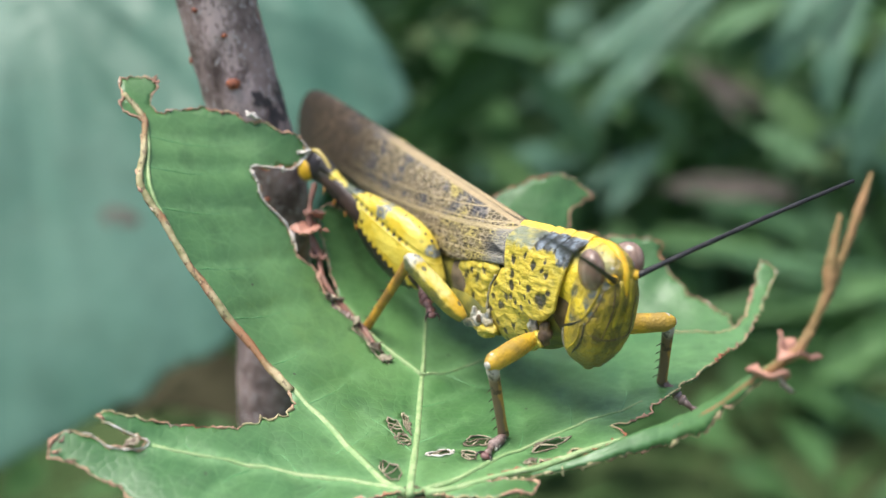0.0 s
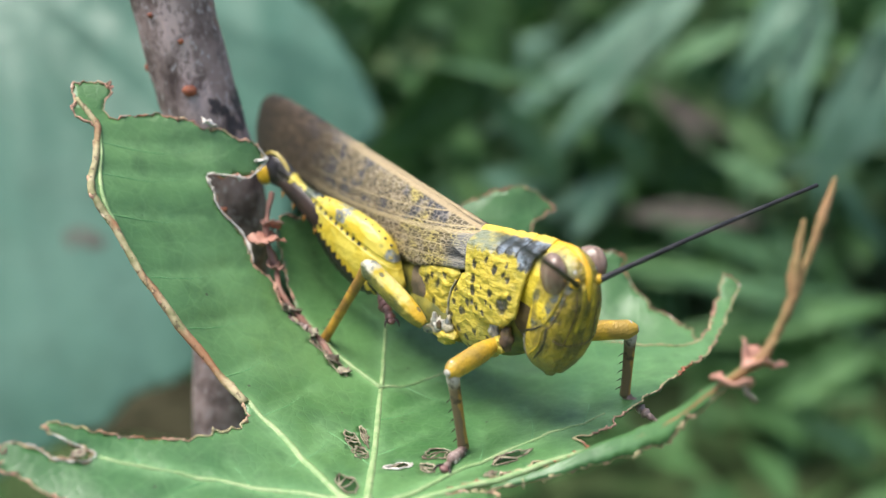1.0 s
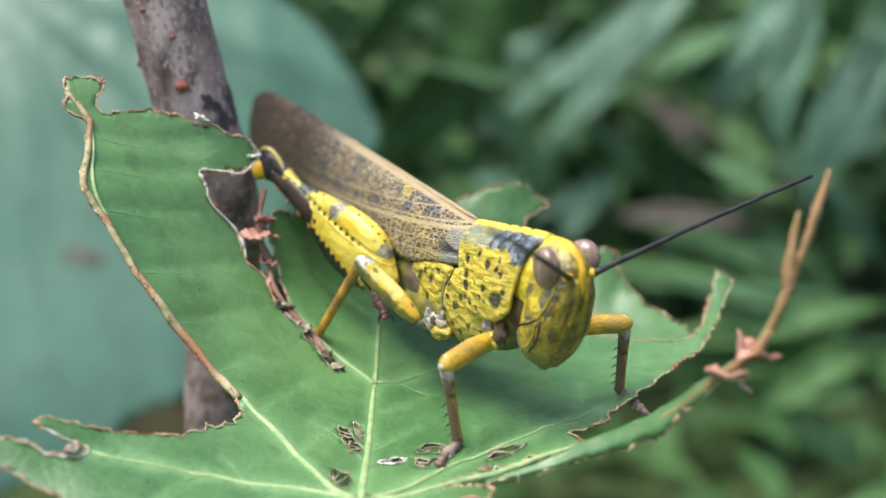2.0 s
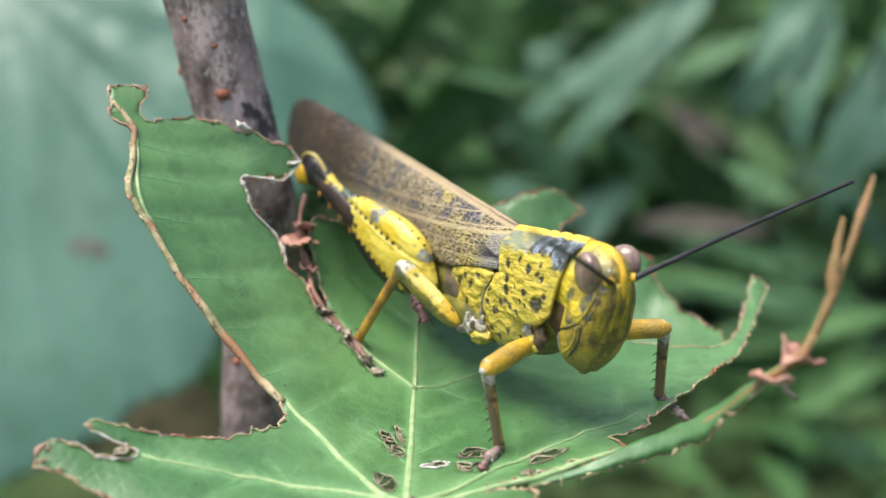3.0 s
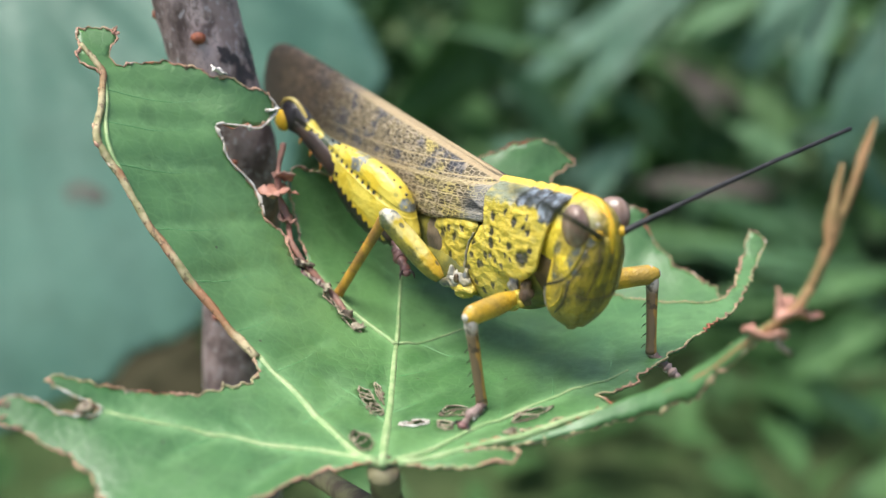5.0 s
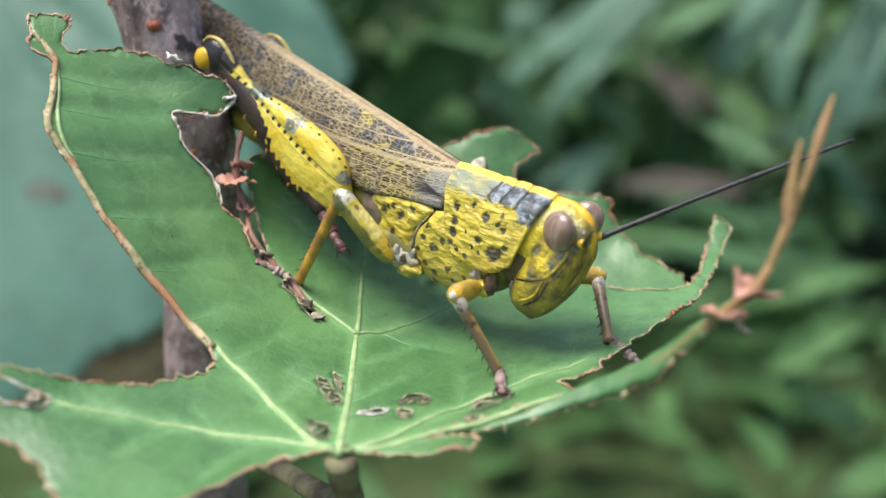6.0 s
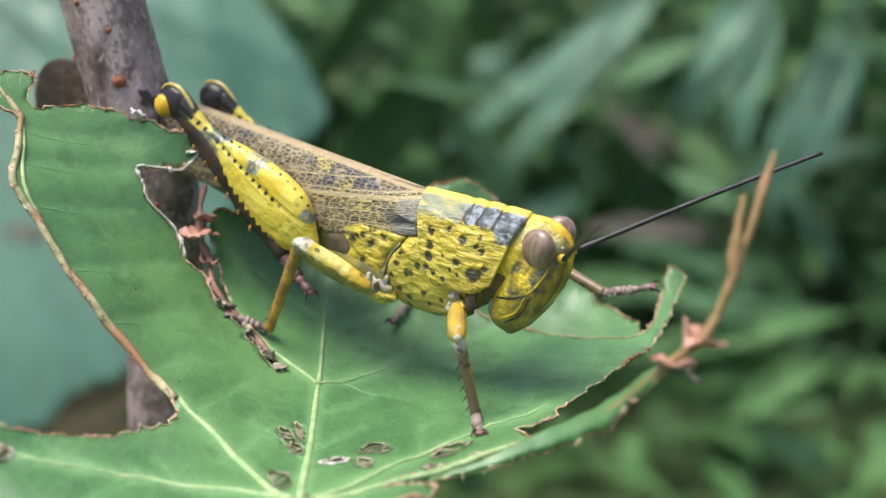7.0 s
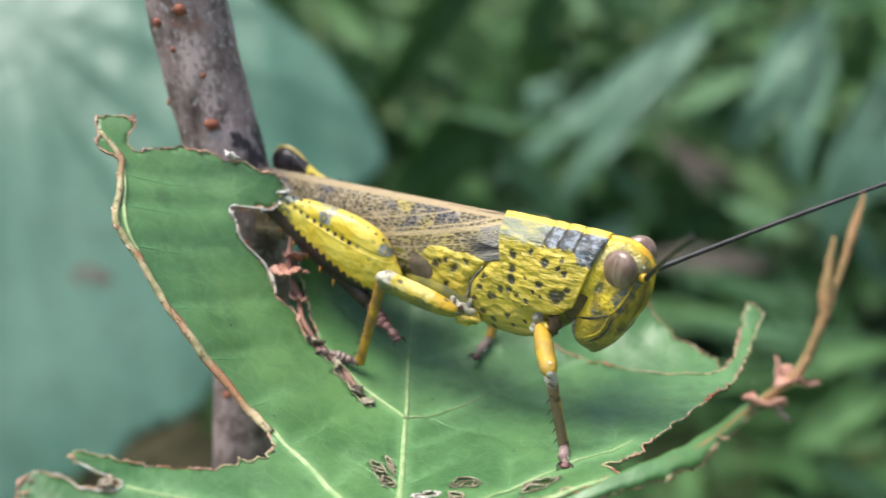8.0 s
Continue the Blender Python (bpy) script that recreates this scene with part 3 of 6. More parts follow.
SHANK = shank_material()
AMBER_SHIN = plain("mid_shin", (0.47, 0.27, 0.035), (0.22, 0.125, 0.035), 380, 0.4, lift=0.0003, strength=0.6)
LEG_GREY = plain("leg_grey", (0.13, 0.085, 0.07), (0.28, 0.21, 0.19), 420, 0.45, lift=0.0001)
KNEE = plain("knee_grey", (0.40, 0.35, 0.22), (0.13, 0.15, 0.15), 800, 0.4, lift=0.0004, strength=0.7)
HIND_FOOT = plain("hind_foot", (0.25, 0.12, 0.11), (0.09, 0.05, 0.05), 500, 0.45)
SHIN = plain("hind_shin", (0.018, 0.015, 0.015), (0.050, 0.032, 0.025), 300, 0.4)
SPINE = plain("spine_orange", (0.50, 0.24, 0.03), (0.30, 0.14, 0.03), 600, 0.4)
FEELER = plain("feeler", (0.012, 0.012, 0.014), (0.03, 0.03, 0.032), 500, 0.45)
KNEE_RIM = plain("knee_rim", (0.56, 0.46, 0.17), (0.42, 0.31, 0.07), 500, 0.38)
KNEE_LOBE = plain("knee_lobe", (0.66, 0.42, 0.03), (0.52, 0.30, 0.02), 400, 0.35)


# ---------------------------------------------------------------- ground
def build_ground():
    bm = bmesh.new()
    n, size = 60, 4.0
    grid = []
    for i in range(n + 1):
        row = []
        for j in range(n + 1):
            a, b = i / n * 2 - 1, j / n * 2 - 1
            x, y = math.copysign(abs(a) ** 2.5, a) * 60, math.copysign(abs(b) ** 2.5, b) * 60
            row.append(bm.verts.new((x, y, -0.80 + 0.03 * noise.noise(Vector((x * 3, y * 3, 0))))))
        grid.append(row)
    for i in range(n):
        for j in range(n):
            bm.faces.new((grid[i][j], grid[i + 1][j], grid[i + 1][j + 1], grid[i][j + 1]))
    solid("ground", finish(bm), SOIL, "damp mossy soil under the shrubs", "ground", kind="structure")


build_ground()


# ---------------------------------------------------------------- the shrub's stem
STEM_LINE = [(-41, 40, 52), (-37.3, 38.5, 25), (-33.2, 38, 2), (-31.2, 38, -11), (-32, 38.5, -29), (-34, 38, -55), (-38, 39, -116), (-52, 45, -260), (-60, 50, -425), (-66, 56, -830)]
STEM_RADII = [6.6, 6.6, 6.7, 7.0, 6.9, 7.0, 7.4, 8.2, 9.5, 12.0]


def build_stem():
    stem = thing("shrub", "upright grey-brown woody shrub stem with red lenticels", "shrub")
    up = [(-60, 52, 190), (-50, 46, 120), *STEM_LINE]
    part("bark", tube(up, [5.8, 6.2, *STEM_RADII], 28, 10, wobble=0.025, seed=4), BARK, stem)
    # red warts: height and the way they face, 0 towards the camera, in degrees
    for z, turn, size in ((13.5, 6, 1.25), (31, 2, 1.2), (28.5, -38, 1.0), (15, -88, 1.1), (39, 40, 1.0), (-6, -10, 0.9), (44, -20, 1.0), (7.5, -4, 0.8), (-40, -30, 0.9), (21.5, 12, 0.55), (24.5, -22, 0.6), (36, 14, 0.5), (3.5, 10, 0.6), (-9, 8, 0.6), (41, -4, 0.6)):
        rows = smooth_rows([(*p, r) for p, r in zip(STEM_LINE, STEM_RADII)], 12)
        row = min(rows, key=lambda q: abs(q[2] - z))
        a = radians(turn)
        d = Vector((math.sin(a), -math.cos(a), 0))
        c = Vector(row[:3]) + d * row[3] * 0.98
        bm = bmesh.new()
        bmesh.ops.create_icosphere(bm, subdivisions=2, radius=1)
        for v in bm.verts:
            k = 1 + 0.22 * noise.noise(v.co * 1.7 + Vector((z, turn, 0)))
            v.co = (c + Vector((v.co.x * size, v.co.y * size * 0.9, v.co.z * size * 0.85)) * k) * MM
        part("lenticel", finish(bm), LENTICEL, stem, "rust-red raised lenticel")


build_stem()


# ---------------------------------------------------------------- the chewed leaf
LEAF_O = Vector((0, 0, -20))
LEAF_AXES = Matrix(((0.9887, 0.0941, -0.1168), (0.0, 0.7789, 0.6272), (0.15, -0.6201, 0.7701)))
CUP = [-7.7, -29.98, 20.29, 6.5, 5.66, -6.86, -19.77, 19.11, 6.43, 15.85, -1.3, -2.13, 1.02, -0.18, -2.69]
FRONT_LOBE = [(-7.1, -27.2), (-12.8, -28.2), (-17.5, -30.8), (-23.9, -34.8), (-30.9, -36.9), (-37.1, -34.7), (-40.3, -29.9), (-46.0, -26.2), (-49.7, -24.5), (-52.1, -24.1), (-52.2, -21.9), (-50.6, -20.8), (-47.5, -20.8), (-45.3, -22.3), (-40.8, -22.2), (-40.4, -20.9), (-43.5, -19.9), (-47.2, -18.4), (-46.4, -17.4), (-41.4, -17.9), (-34.6, -18.1), (-28.8, -17.4), (-26.2, -15.7), (-22.8, -14.4), (-21.7, -12.1)]
SIDE_LOBE = [(-23.8, -8.1), (-27.8, -3.5), (-31.7, 0.3), (-35.7, 4.5), (-39.8, 10.5), (-43.5, 15.7), (-46.8, 19.7), (-47.2, 22.9), (-46.8, 24.8), (-47.8, 32.3), (-50.9, 34.1), (-52.0, 40.1), (-46.4, 41.5), (-47.1, 36.0), (-46.0, 35.0), (-39.4, 37.2), (-35.5, 37.5), (-32.3, 36.5), (-29.1, 36.3), (-26.3, 35.1), (-23.1, 35.3), (-22.0, 32.9), (-24.5, 30.1), (-30.8, 29.2), (-28.7, 24.3), (-24.4, 21.1), (-22.7, 16.5), (-18.9, 14.4), (-17.6, 10.0)]
MID_LOBE = [(-15.0, 8.1), (-16.0, 13.0), (-18.1, 19.0), (-19.4, 23.5), (-18.6, 27.0), (-14.0, 28.5), (-5.2, 29.0), (5, 28.0), (12, 25.5), (20.4, 19.8), (26.8, 14.6), (32.0, 11.7), (37.6, 8.9), (42.4, 7.5), (48.7, 6.2), (50.6, 7.0)]
FAR_LOBE = [(10.2, 25.4), (9.9, 32.0), (12.9, 35.9), (17.5, 38.3), (22.9, 39.2), (26.0, 38.6), (27.9, 36.6), (29.8, 35.1), (26.6, 33.7), (25.7, 31.7), (25.6, 29.4), (30.3, 28.6), (35.3, 27.9), (40.3, 27.8), (42.6, 26.5), (42.0, 24.3), (43.4, 22.8), (44.9, 21.6), (46.6, 19.2), (49.0, 18.6), (51.2, 17.1), (53.3, 15.7), (53.4, 13.6), (51.6, 9.5), (45.5, 6.6), (38.8, 7.4), (30.8, 10.6), (20.6, 16.6)]
RIGHT_LOBE = [(53.7, 10.4), (57.6, 17.9), (59.3, 22.9), (60.5, 22.6), (62.2, 20.9), (57.9, 13.9), (51.8, 4.8), (44.1, -1.2), (35.0, -8.1), (30.8, -11.4), (28.7, -14.1), (23.6, -15.3), (24.1, -18.4), (19.2, -20.3), (11.0, -22.3), (3.8, -25.2), (10.2, -26.2), (8.7, -28.3), (1.7, -28.0), (-4.3, -27.3)]


def leaf_height(u, v):
    a, b = u / 40, v / 40
    k, h = 0, 0.0
    for i in range(5):
        for j in range(5 - i):
            h += CUP[k] * a ** i * b ** j
            k += 1
    # the far lobe bends back, the torn corner of the side lobe stands forward
    if u > 4 and v > 25:
        h -= 0.05 * (v - 25) ** 2 * min(1, (u - 4) / 6)
    return h + 5.5 * math.exp(-((u + 23) ** 2 + (v - 36) ** 2) / 110) - 4.5 * math.exp(-((u + 7) ** 2 / 80 + (v - 27) ** 2 / 110))


def on_leaf(u, v, lift=0.0):
    """The place on the leaf's cupped face, in millimetres."""
    e = 0.4
    h = leaf_height(u, v)
    n = Vector((-(leaf_height(u + e, v) - h) / e, -(leaf_height(u, v + e) - h) / e, 1)).normalized()
    return LEAF_AXES.transposed() @ (Vector((u, v, h)) + n * lift) + LEAF_O


def nibbled(points, step_mm, amount, seed):
    """A closed outline with small irregular bites."""
    rng = random.Random(seed)
    out = []
    for (x0, y0), (x1, y1) in zip(points, points[1:] + points[:1]):
        d = math.hypot(x1 - x0, y1 - y0)
        n = max(1, int(d / step_mm))
        for k in range(n):
            t = k / n
            p = Vector((x0 + (x1 - x0) * t, y0 + (y1 - y0) * t))
            if d > 0.8:
                p += Vector((y1 - y0, x0 - x1)) / d * amount * (1.3 * noise.noise(Vector((p.x * 0.45, p.y * 0.45, seed))) + 0.9 * noise.noise(Vector((p.x * 1.7, p.y * 1.7, seed))) + rng.uniform(-0.4, 0.4))
            out.append(p)
    return out


HOLES = [(-0.7, -19.7, 2.01, 0.57, 10), (4.8, -17.6, 2.09, 0.88, 9), (2.9, -20.2, 1.09, 0.73, -21), (14.0, -18.5, 2.72, 0.92, 19), (-6.9, -14.6, 1.74, 0.82, -63), (-5.2, -13.5, 1.55, 0.51, -75), (-5.9, -16.7, 1.11, 0.82, -52), (-8.1, -23.1, 2.02, 1.07, -62), (10.6, -21.9, 0.85, 0.36, 20), (-9.0, 0.8, 2.4, 0.8, -50), (-11.8, 4.4, 1.8, 0.8, -50), (-14.4, 8.0, 1.8, 0.9, -50)]


SIDE_VEINS = [((-25.5, -5.5), (-19.5, -0.5)), ((-32, 1), (-22.5, 6.5)), ((-38, 8), (-26, 14.5)), ((-44, 17), (-31, 22)), ((-46.8, 24), (-33, 28.5)), ((-47.4, 30), (-30, 34)), ((-15.5, -20), (-9, -13)), ((-4.5, -19), (-12, -12)), ((-4, -17), (4, -12)), ((-3, -10), (6, -5)), ((-20, -24.6), (-24, -20)), ((-27, -23.6), (-32, -28))]
SIDE_VEINS += [((-17, -26), (-22, -31)), ((10, -18.8), (12, -12)), ((18, -15.2), (20, -7)), ((2, -1.8), (12, -5.5)), ((0, 10), (12, 16)), ((-1, 12), (-11, 20)), ((14, 5), (33, 14)), ((14, 5), (24, 1)), ((26, -11.8), (30, -3)), ((-34, -22.5), (-38, -19)), ((-20, -12), (-13, -5))]


MAIN_VEINS = [[(-6.0, -27.5), (-3.6, -15), (-1.9, -3.5), (-1.2, 1), (-0.7, 6), (0.5, 18), (2, 32)], [(-6.5, -27.2), (-9.3, -24.9), (-15.4, -16.7), (-22.2, -9.4)], [(-6.8, -27.0), (-11.8, -25.3), (-25.1, -23.3), (-39.8, -21.4)], [(-1.9, -3.5), (-11.2, 5.6), (-15.4, 10.5)], [(-1.5, -3.2), (8.3, 1.1), (14, 5)], [(-4.2, -27.0), (8.2, -20.1), (19, -14.8), (29.6, -10.3)], [(-4.0, -27.4), (8, -24.2), (16, -21.6), (24, -18.8)]]


def crumbs(bm, places, size, seed):
    """Irregular bits stuck to a margin; millimetres."""
    rng = random.Random(seed)
    for p in places:
        n0 = len(bm.verts)
        r = size * rng.uniform(0.4, 1.2)
        bmesh.ops.create_icosphere(bm, subdivisions=1, radius=r * MM)
        bm.verts.ensure_lookup_table()
        turn = Euler([rng.uniform(-2, 2) for _ in range(3)]).to_matrix()
        for v in bm.verts[n0:]:
            q = turn @ Vector((v.co.x * 1.6, v.co.y * 0.9, v.co.z * 0.55))
            v.co = q * (1 + 0.5 * noise.noise(q / MM * 3 + Vector((seed, r, 0)))) + p * MM
    return bm


def ragged(pts, base, seed):
    """A callused margin: a rim of very uneven thickness with bits on it."""
    rng = random.Random(seed)
    radii = [base * (0.35 + 1.9 * max(0, noise.noise(Vector((i * 0.31, seed, 2)))) + 0.35 * rng.random()) for i in range(len(pts))]
    jig = [p + Vector((rng.uniform(-1, 1), rng.uniform(-1, 1), rng.uniform(-1, 1))) * base * 0.3 for p in pts]
    bm = tube(jig, radii, 6, 1, wobble=0.25, seed=seed)
    return finish(crumbs(bm, [p for p in pts if rng.random() < 0.16], base * 1.3, seed))


def bite(k, w):
    """How far hole k reaches in direction w, against its ellipse."""
    q = Vector((math.cos(w), math.sin(w), 0))
    return 1 + 0.45 * noise.noise(q * 1.4 + Vector((0, 0, k * 5.1))) + 0.5 * noise.noise(q * 3.7 + Vector((3, 0, k * 2.3)))


def off_line(p, a, b):
    """Distance of p from the stretch from a to b."""
    dx, dy = b[0] - a[0], b[1] - a[1]
    t = max(0, min(1, ((p.x - a[0]) * dx + (p.y - a[1]) * dy) / (dx * dx + dy * dy)))
    return math.hypot(p.x - a[0] - t * dx, p.y - a[1] - t * dy)


def build_leaf():
    leaf = thing("chewed_leaf", "large cupped green lobed leaf with chewed brown margins", "leaf")
    outline = nibbled(FRONT_LOBE + SIDE_LOBE + MID_LOBE + RIGHT_LOBE, 0.5, 0.42, 3)
    loops = [outline]
    for k, (u, v, a, b, turn) in enumerate(HOLES):
        c, s = math.cos(radians(turn)), math.sin(radians(turn))
        ring = []
        for i in range(26):
            w = 2 * math.pi * i / 26
            r = bite(k, w)
            x, y = a * r * math.cos(w), b * r * math.sin(w)
            ring.append(Vector((u + x * c - y * s, v + x * s + y * c)))
        loops.append(ring)
    verts, edges = [], []
    for loop in loops:
        n0 = len(verts)
        verts += loop
        edges += [(n0 + i, n0 + (i + 1) % len(loop)) for i in range(len(loop))]
    rng = random.Random(8)
    u = -53.0
    while u < 63:
        v = -38.0
        while v < 42:
            verts.append(Vector((u + rng.uniform(-0.3, 0.3), v + rng.uniform(-0.3, 0.3))))
            v += 1.0
        u += 1.0
    vs, es, fs, *_ = geometry.delaunay_2d_cdt(verts, edges, [], 4, 1e-5)
    bm = bmesh.new()
    layer = bm.verts.layers.float.new("near_vein")

    def lump(p):
        near = min(off_line(p, a, b) for a, b in SIDE_VEINS)
        return 0.32 * min(1, near / 2.4) ** 1.5 - 0.16 + 0.45 * noise.noise(Vector((p.x * 0.13, p.y * 0.13, 2))) + (0.16 if p.x > -38 else 0.04) * noise.noise(Vector((p.x * 0.5, p.y * 0.5, 7)))

    def bitten(p):
        for k, (u, v, a, b, turn) in enumerate(HOLES):
            c, s = math.cos(radians(turn)), math.sin(radians(turn))
            x, y = (p.x - u) * c + (p.y - v) * s, -(p.x - u) * s + (p.y - v) * c
            w = math.atan2(y / b, x / a)
            if math.hypot(x / a, y / b) < bite(k, w):
                return True
        return False

    made = [bm.verts.new(on_leaf(p.x, p.y, lump(p)) * MM) for p in vs]
    for p, v in zip(vs, made):
        d = min(off_line(p, a, b) for line in MAIN_VEINS for a, b in zip(line, line[1:]))
        e = min(off_line(p, a, b) for a, b in SIDE_VEINS)
        v[layer] = max(max(0, 1 - d / 1.9) ** 1.3, 0.5 * max(0, 1 - e / 1.1))
    for f in fs:
        if len(f) == 3 and not bitten(sum((vs[i] for i in f), Vector((0, 0))) / 3):
            bm.faces.new([made[i] for i in f])
    for v in [v for v in bm.verts if not v.link_faces]:
        bm.verts.remove(v)
    finish(bm)
    if sum(f.normal.z for f in bm.faces) < 0:
        bmesh.ops.reverse_faces(bm, faces=bm.faces)
    blade = part("blade", bm, LEAF, leaf)
    sol = blade.modifiers.new("thick", "SOLIDIFY")
    sol.thickness, sol.offset = 0.0003, -1
    # the lobe behind the fold, a little deeper
    far = nibbled(FAR_LOBE, 0.5, 0.5, 6)
    fv = list(far)
    fe = [(i, (i + 1) % len(far)) for i in range(len(far))]
    for i in range(40):
        for k in range(34):
            fv.append(Vector((9 + i * 1.15, 2 + k * 1.15 + 0.2 * (i % 2))))
    vs, es, fs, *_ = geometry.delaunay_2d_cdt(fv, fe, [], 1, 1e-5)

    def deep(p):
        return -0.8 - 2.6 * min(1, max(0, (p.x - 22) / 12)) - 0.05 * max(0, p.x - 20) + 0.5 * lump(p) + 0.5 * noise.noise(Vector((p.x * 0.25, p.y * 0.25, 9)))

    bm = bmesh.new()
    made = [bm.verts.new(on_leaf(p.x, p.y, deep(p)) * MM) for p in vs]
    for f in fs:
        bm.faces.new([made[i] for i in f])
    for v in [v for v in bm.verts if not v.link_faces]:
        bm.verts.remove(v)
    finish(bm)
    if sum(f.normal.z for f in bm.faces) < 0:
        bmesh.ops.reverse_faces(bm, faces=bm.faces)
    ob = part("far_lobe", bm, LEAF, leaf)
    sol = ob.modifiers.new("thick", "SOLIDIFY")
    sol.thickness, sol.offset = 0.0003, -1
    for k in range(0, len(far) - 20, 17):
        pts = [on_leaf(p.x, p.y, deep(p) + 0.05) for p in far[k:k + 18]]
        part("chewed_rim", ragged(pts, 0.19, k), RIM, leaf, "rust-brown chewed rim")

    def run(points, r0, r1, mat, name, lift=0.05, wob=0.0, label=""):
        pts = [on_leaf(q[0], q[1], lift + lump(Vector((q[0], q[1])))) for q in smooth_rows(points, 6)]
        n = len(pts) - 1
        return part(name, tube(pts, [(r0 + (r1 - r0) * i / n) * (1 + 0.22 * noise.noise(Vector((i * 0.7, r0 * 40, 3)))) for i in range(n + 1)], 8, 1, wobble=max(wob, 0.07)), mat, leaf, label)

    # raised veins
    run([(-6.0, -27.5), (-3.6, -15), (-1.9, -3.5)], 0.66, 0.42, VEIN, "vein", -0.2)
    run([(-1.9, -3.5), (-1.2, 1), (-0.7, 6), (0.5, 18), (2, 32)], 0.4, 0.12, VEIN, "vein")
    run([(-6.5, -27.2), (-9.3, -24.9), (-15.4, -16.7), (-22.2, -9.4)], 0.62, 0.5, VEIN, "vein", -0.15)
    run([(-22.3, -10), (-27.3, -4), (-35.3, 4.3), (-43.2, 15.4), (-46.6, 19.9), (-46.9, 24.5), (-47.4, 32.0), (-48.8, 34.4), (-51.2, 36.8)], 0.66, 0.42, WOODY_VEIN, "woody_vein", 0.05, 0.2, "brown woody lobe vein")
    run([(-6.8, -27.0), (-11.8, -25.3), (-25.1, -23.3), (-39.8, -21.4)], 0.52, 0.28, VEIN, "vein", -0.12)
    run([(-1.9, -3.5), (-6, 0.5), (-11.2, 5.6), (-15.4, 10.5)], 0.4, 0.35, VEIN, "vein")
    run([(-1.5, -3.2), (3, -1.5), (8.3, 1.1), (14, 5)], 0.25, 0.1, VEIN, "vein")
    run([(-4.2, -27.0), (2, -24), (8.2, -20.1), (19, -14.8), (29.6, -10.3)], 0.5, 0.16, VEIN, "vein")
    run([(-4.0, -27.4), (8, -24.2), (16, -21.6), (24, -18.8)], 0.5, 0.4, VEIN, "vein")
    run([(-42.9, 15.8), (-45.2, 19.8), (-46.0, 24.5), (-46.6, 29.5), (-47.2, 32.2)], 0.36, 0.28, VEIN, "vein")
    for a, b in SIDE_VEINS:
        mid = ((a[0] + b[0]) / 2 + 0.06 * (b[1] - a[1]), (a[1] + b[1]) / 2 - 0.06 * (b[0] - a[0]))
        run([a, mid, b], 0.15, 0.05, SIDE_VEIN, "side_vein", -0.05)
    # brown rim along the bites, broken into lengths
    k, n = 0, len(outline)
    rng = random.Random(5)
    while k < n:
        m = rng.randint(16, 34)
        seg = [outline[(k + i) % n] for i in range(min(m, n - k) + 1)]
        r = 0.25 if 22 < seg[0].x < 46 and -17 < seg[0].y < 1 else rng.uniform(0.15, 0.29)
        pts = [on_leaf(p.x, p.y, lump(p) + rng.uniform(-0.05, 0.12)) for p in seg]
        if len(pts) > 2:
            part("chewed_rim", ragged(pts, r, k), RIM, leaf, "rust-brown chewed rim")
        k += m
    for k, ring in enumerate(loops[1:]):
        pts = [on_leaf(p.x, p.y, 0.1 + lump(p)) for p in ring + ring[:1]]
        part("hole_rim", ragged(pts, 0.15, k), PALE if k == 0 else LATTICE, leaf, "dry grey-brown bite rim")
        for _ in range(3):
            i = rng.randrange(len(ring))
            a, b = ring[i], ring[(i + rng.randint(8, 15)) % len(ring)]
            c = (a + b) / 2 + Vector((rng.uniform(-0.4, 0.4), rng.uniform(-0.4, 0.4)))
            q = [on_leaf(a.x, a.y, 0.1), on_leaf(c.x, c.y, rng.uniform(-0.1, 0.4)), on_leaf(b.x, b.y, 0.1)]
            part("dry_strand", tube(q, [0.08, 0.12, 0.07], 6, 4, wobble=0.35, seed=i), LATTICE, leaf)
    # short petiole below the junction of the veins
    j = on_leaf(-5.8, -27.3, -0.6)
    part("petiole", tube([j, j + Vector((0, 2.5, -5)), j + Vector((-2, 14, -18)), Vector((-31, 34, -70)), Vector((-34, 38, -92))], [2.0, 1.9, 1.7, 1.8, 2.4], 14, 8, wobble=0.06), STALK, leaf, "brownish leaf stalk")
    # remains of the front lobe: a woody vein with a ragged strip of blade, ending in two dead tips
    line = [(13.0, -30.6, -20.6), (20.2, -29.0, -19.4), (26.5, -29.2, -16.6), (31.8, -30.5, -13.0), (36.0, -32.6, -8.5), (38.7, -34.2, -4.4), (40.9, -35.1, -1.5), (43.5, -36.3, 1.8), (45.4, -35.3, 4.4)]
    part("woody_vein", tube([(22.5, -29.3, -18.9)] + line[2:], [0.05, 0.1, 0.25, 0.36, 0.44, 0.55, 0.6, 0.6], 8, 5, wobble=0.2), DEAD_TIP, leaf, "brown woody lobe vein")
    start = [(13.0, -30.6, -20.9), (20.2, -29.1, -19.7)]
    rows = smooth_rows([(*p, lo, hi) for p, lo, hi in zip(start + line[2:8], (0.05, 0.4, 0.9, 1.2, 0.9, 0.5, 0.3, 0.1), (0.3, 0.8, 1.3, 1.2, 1.1, 0.9, 0.6, 0.3))], 14)
    bm = bmesh.new()
    strip = []
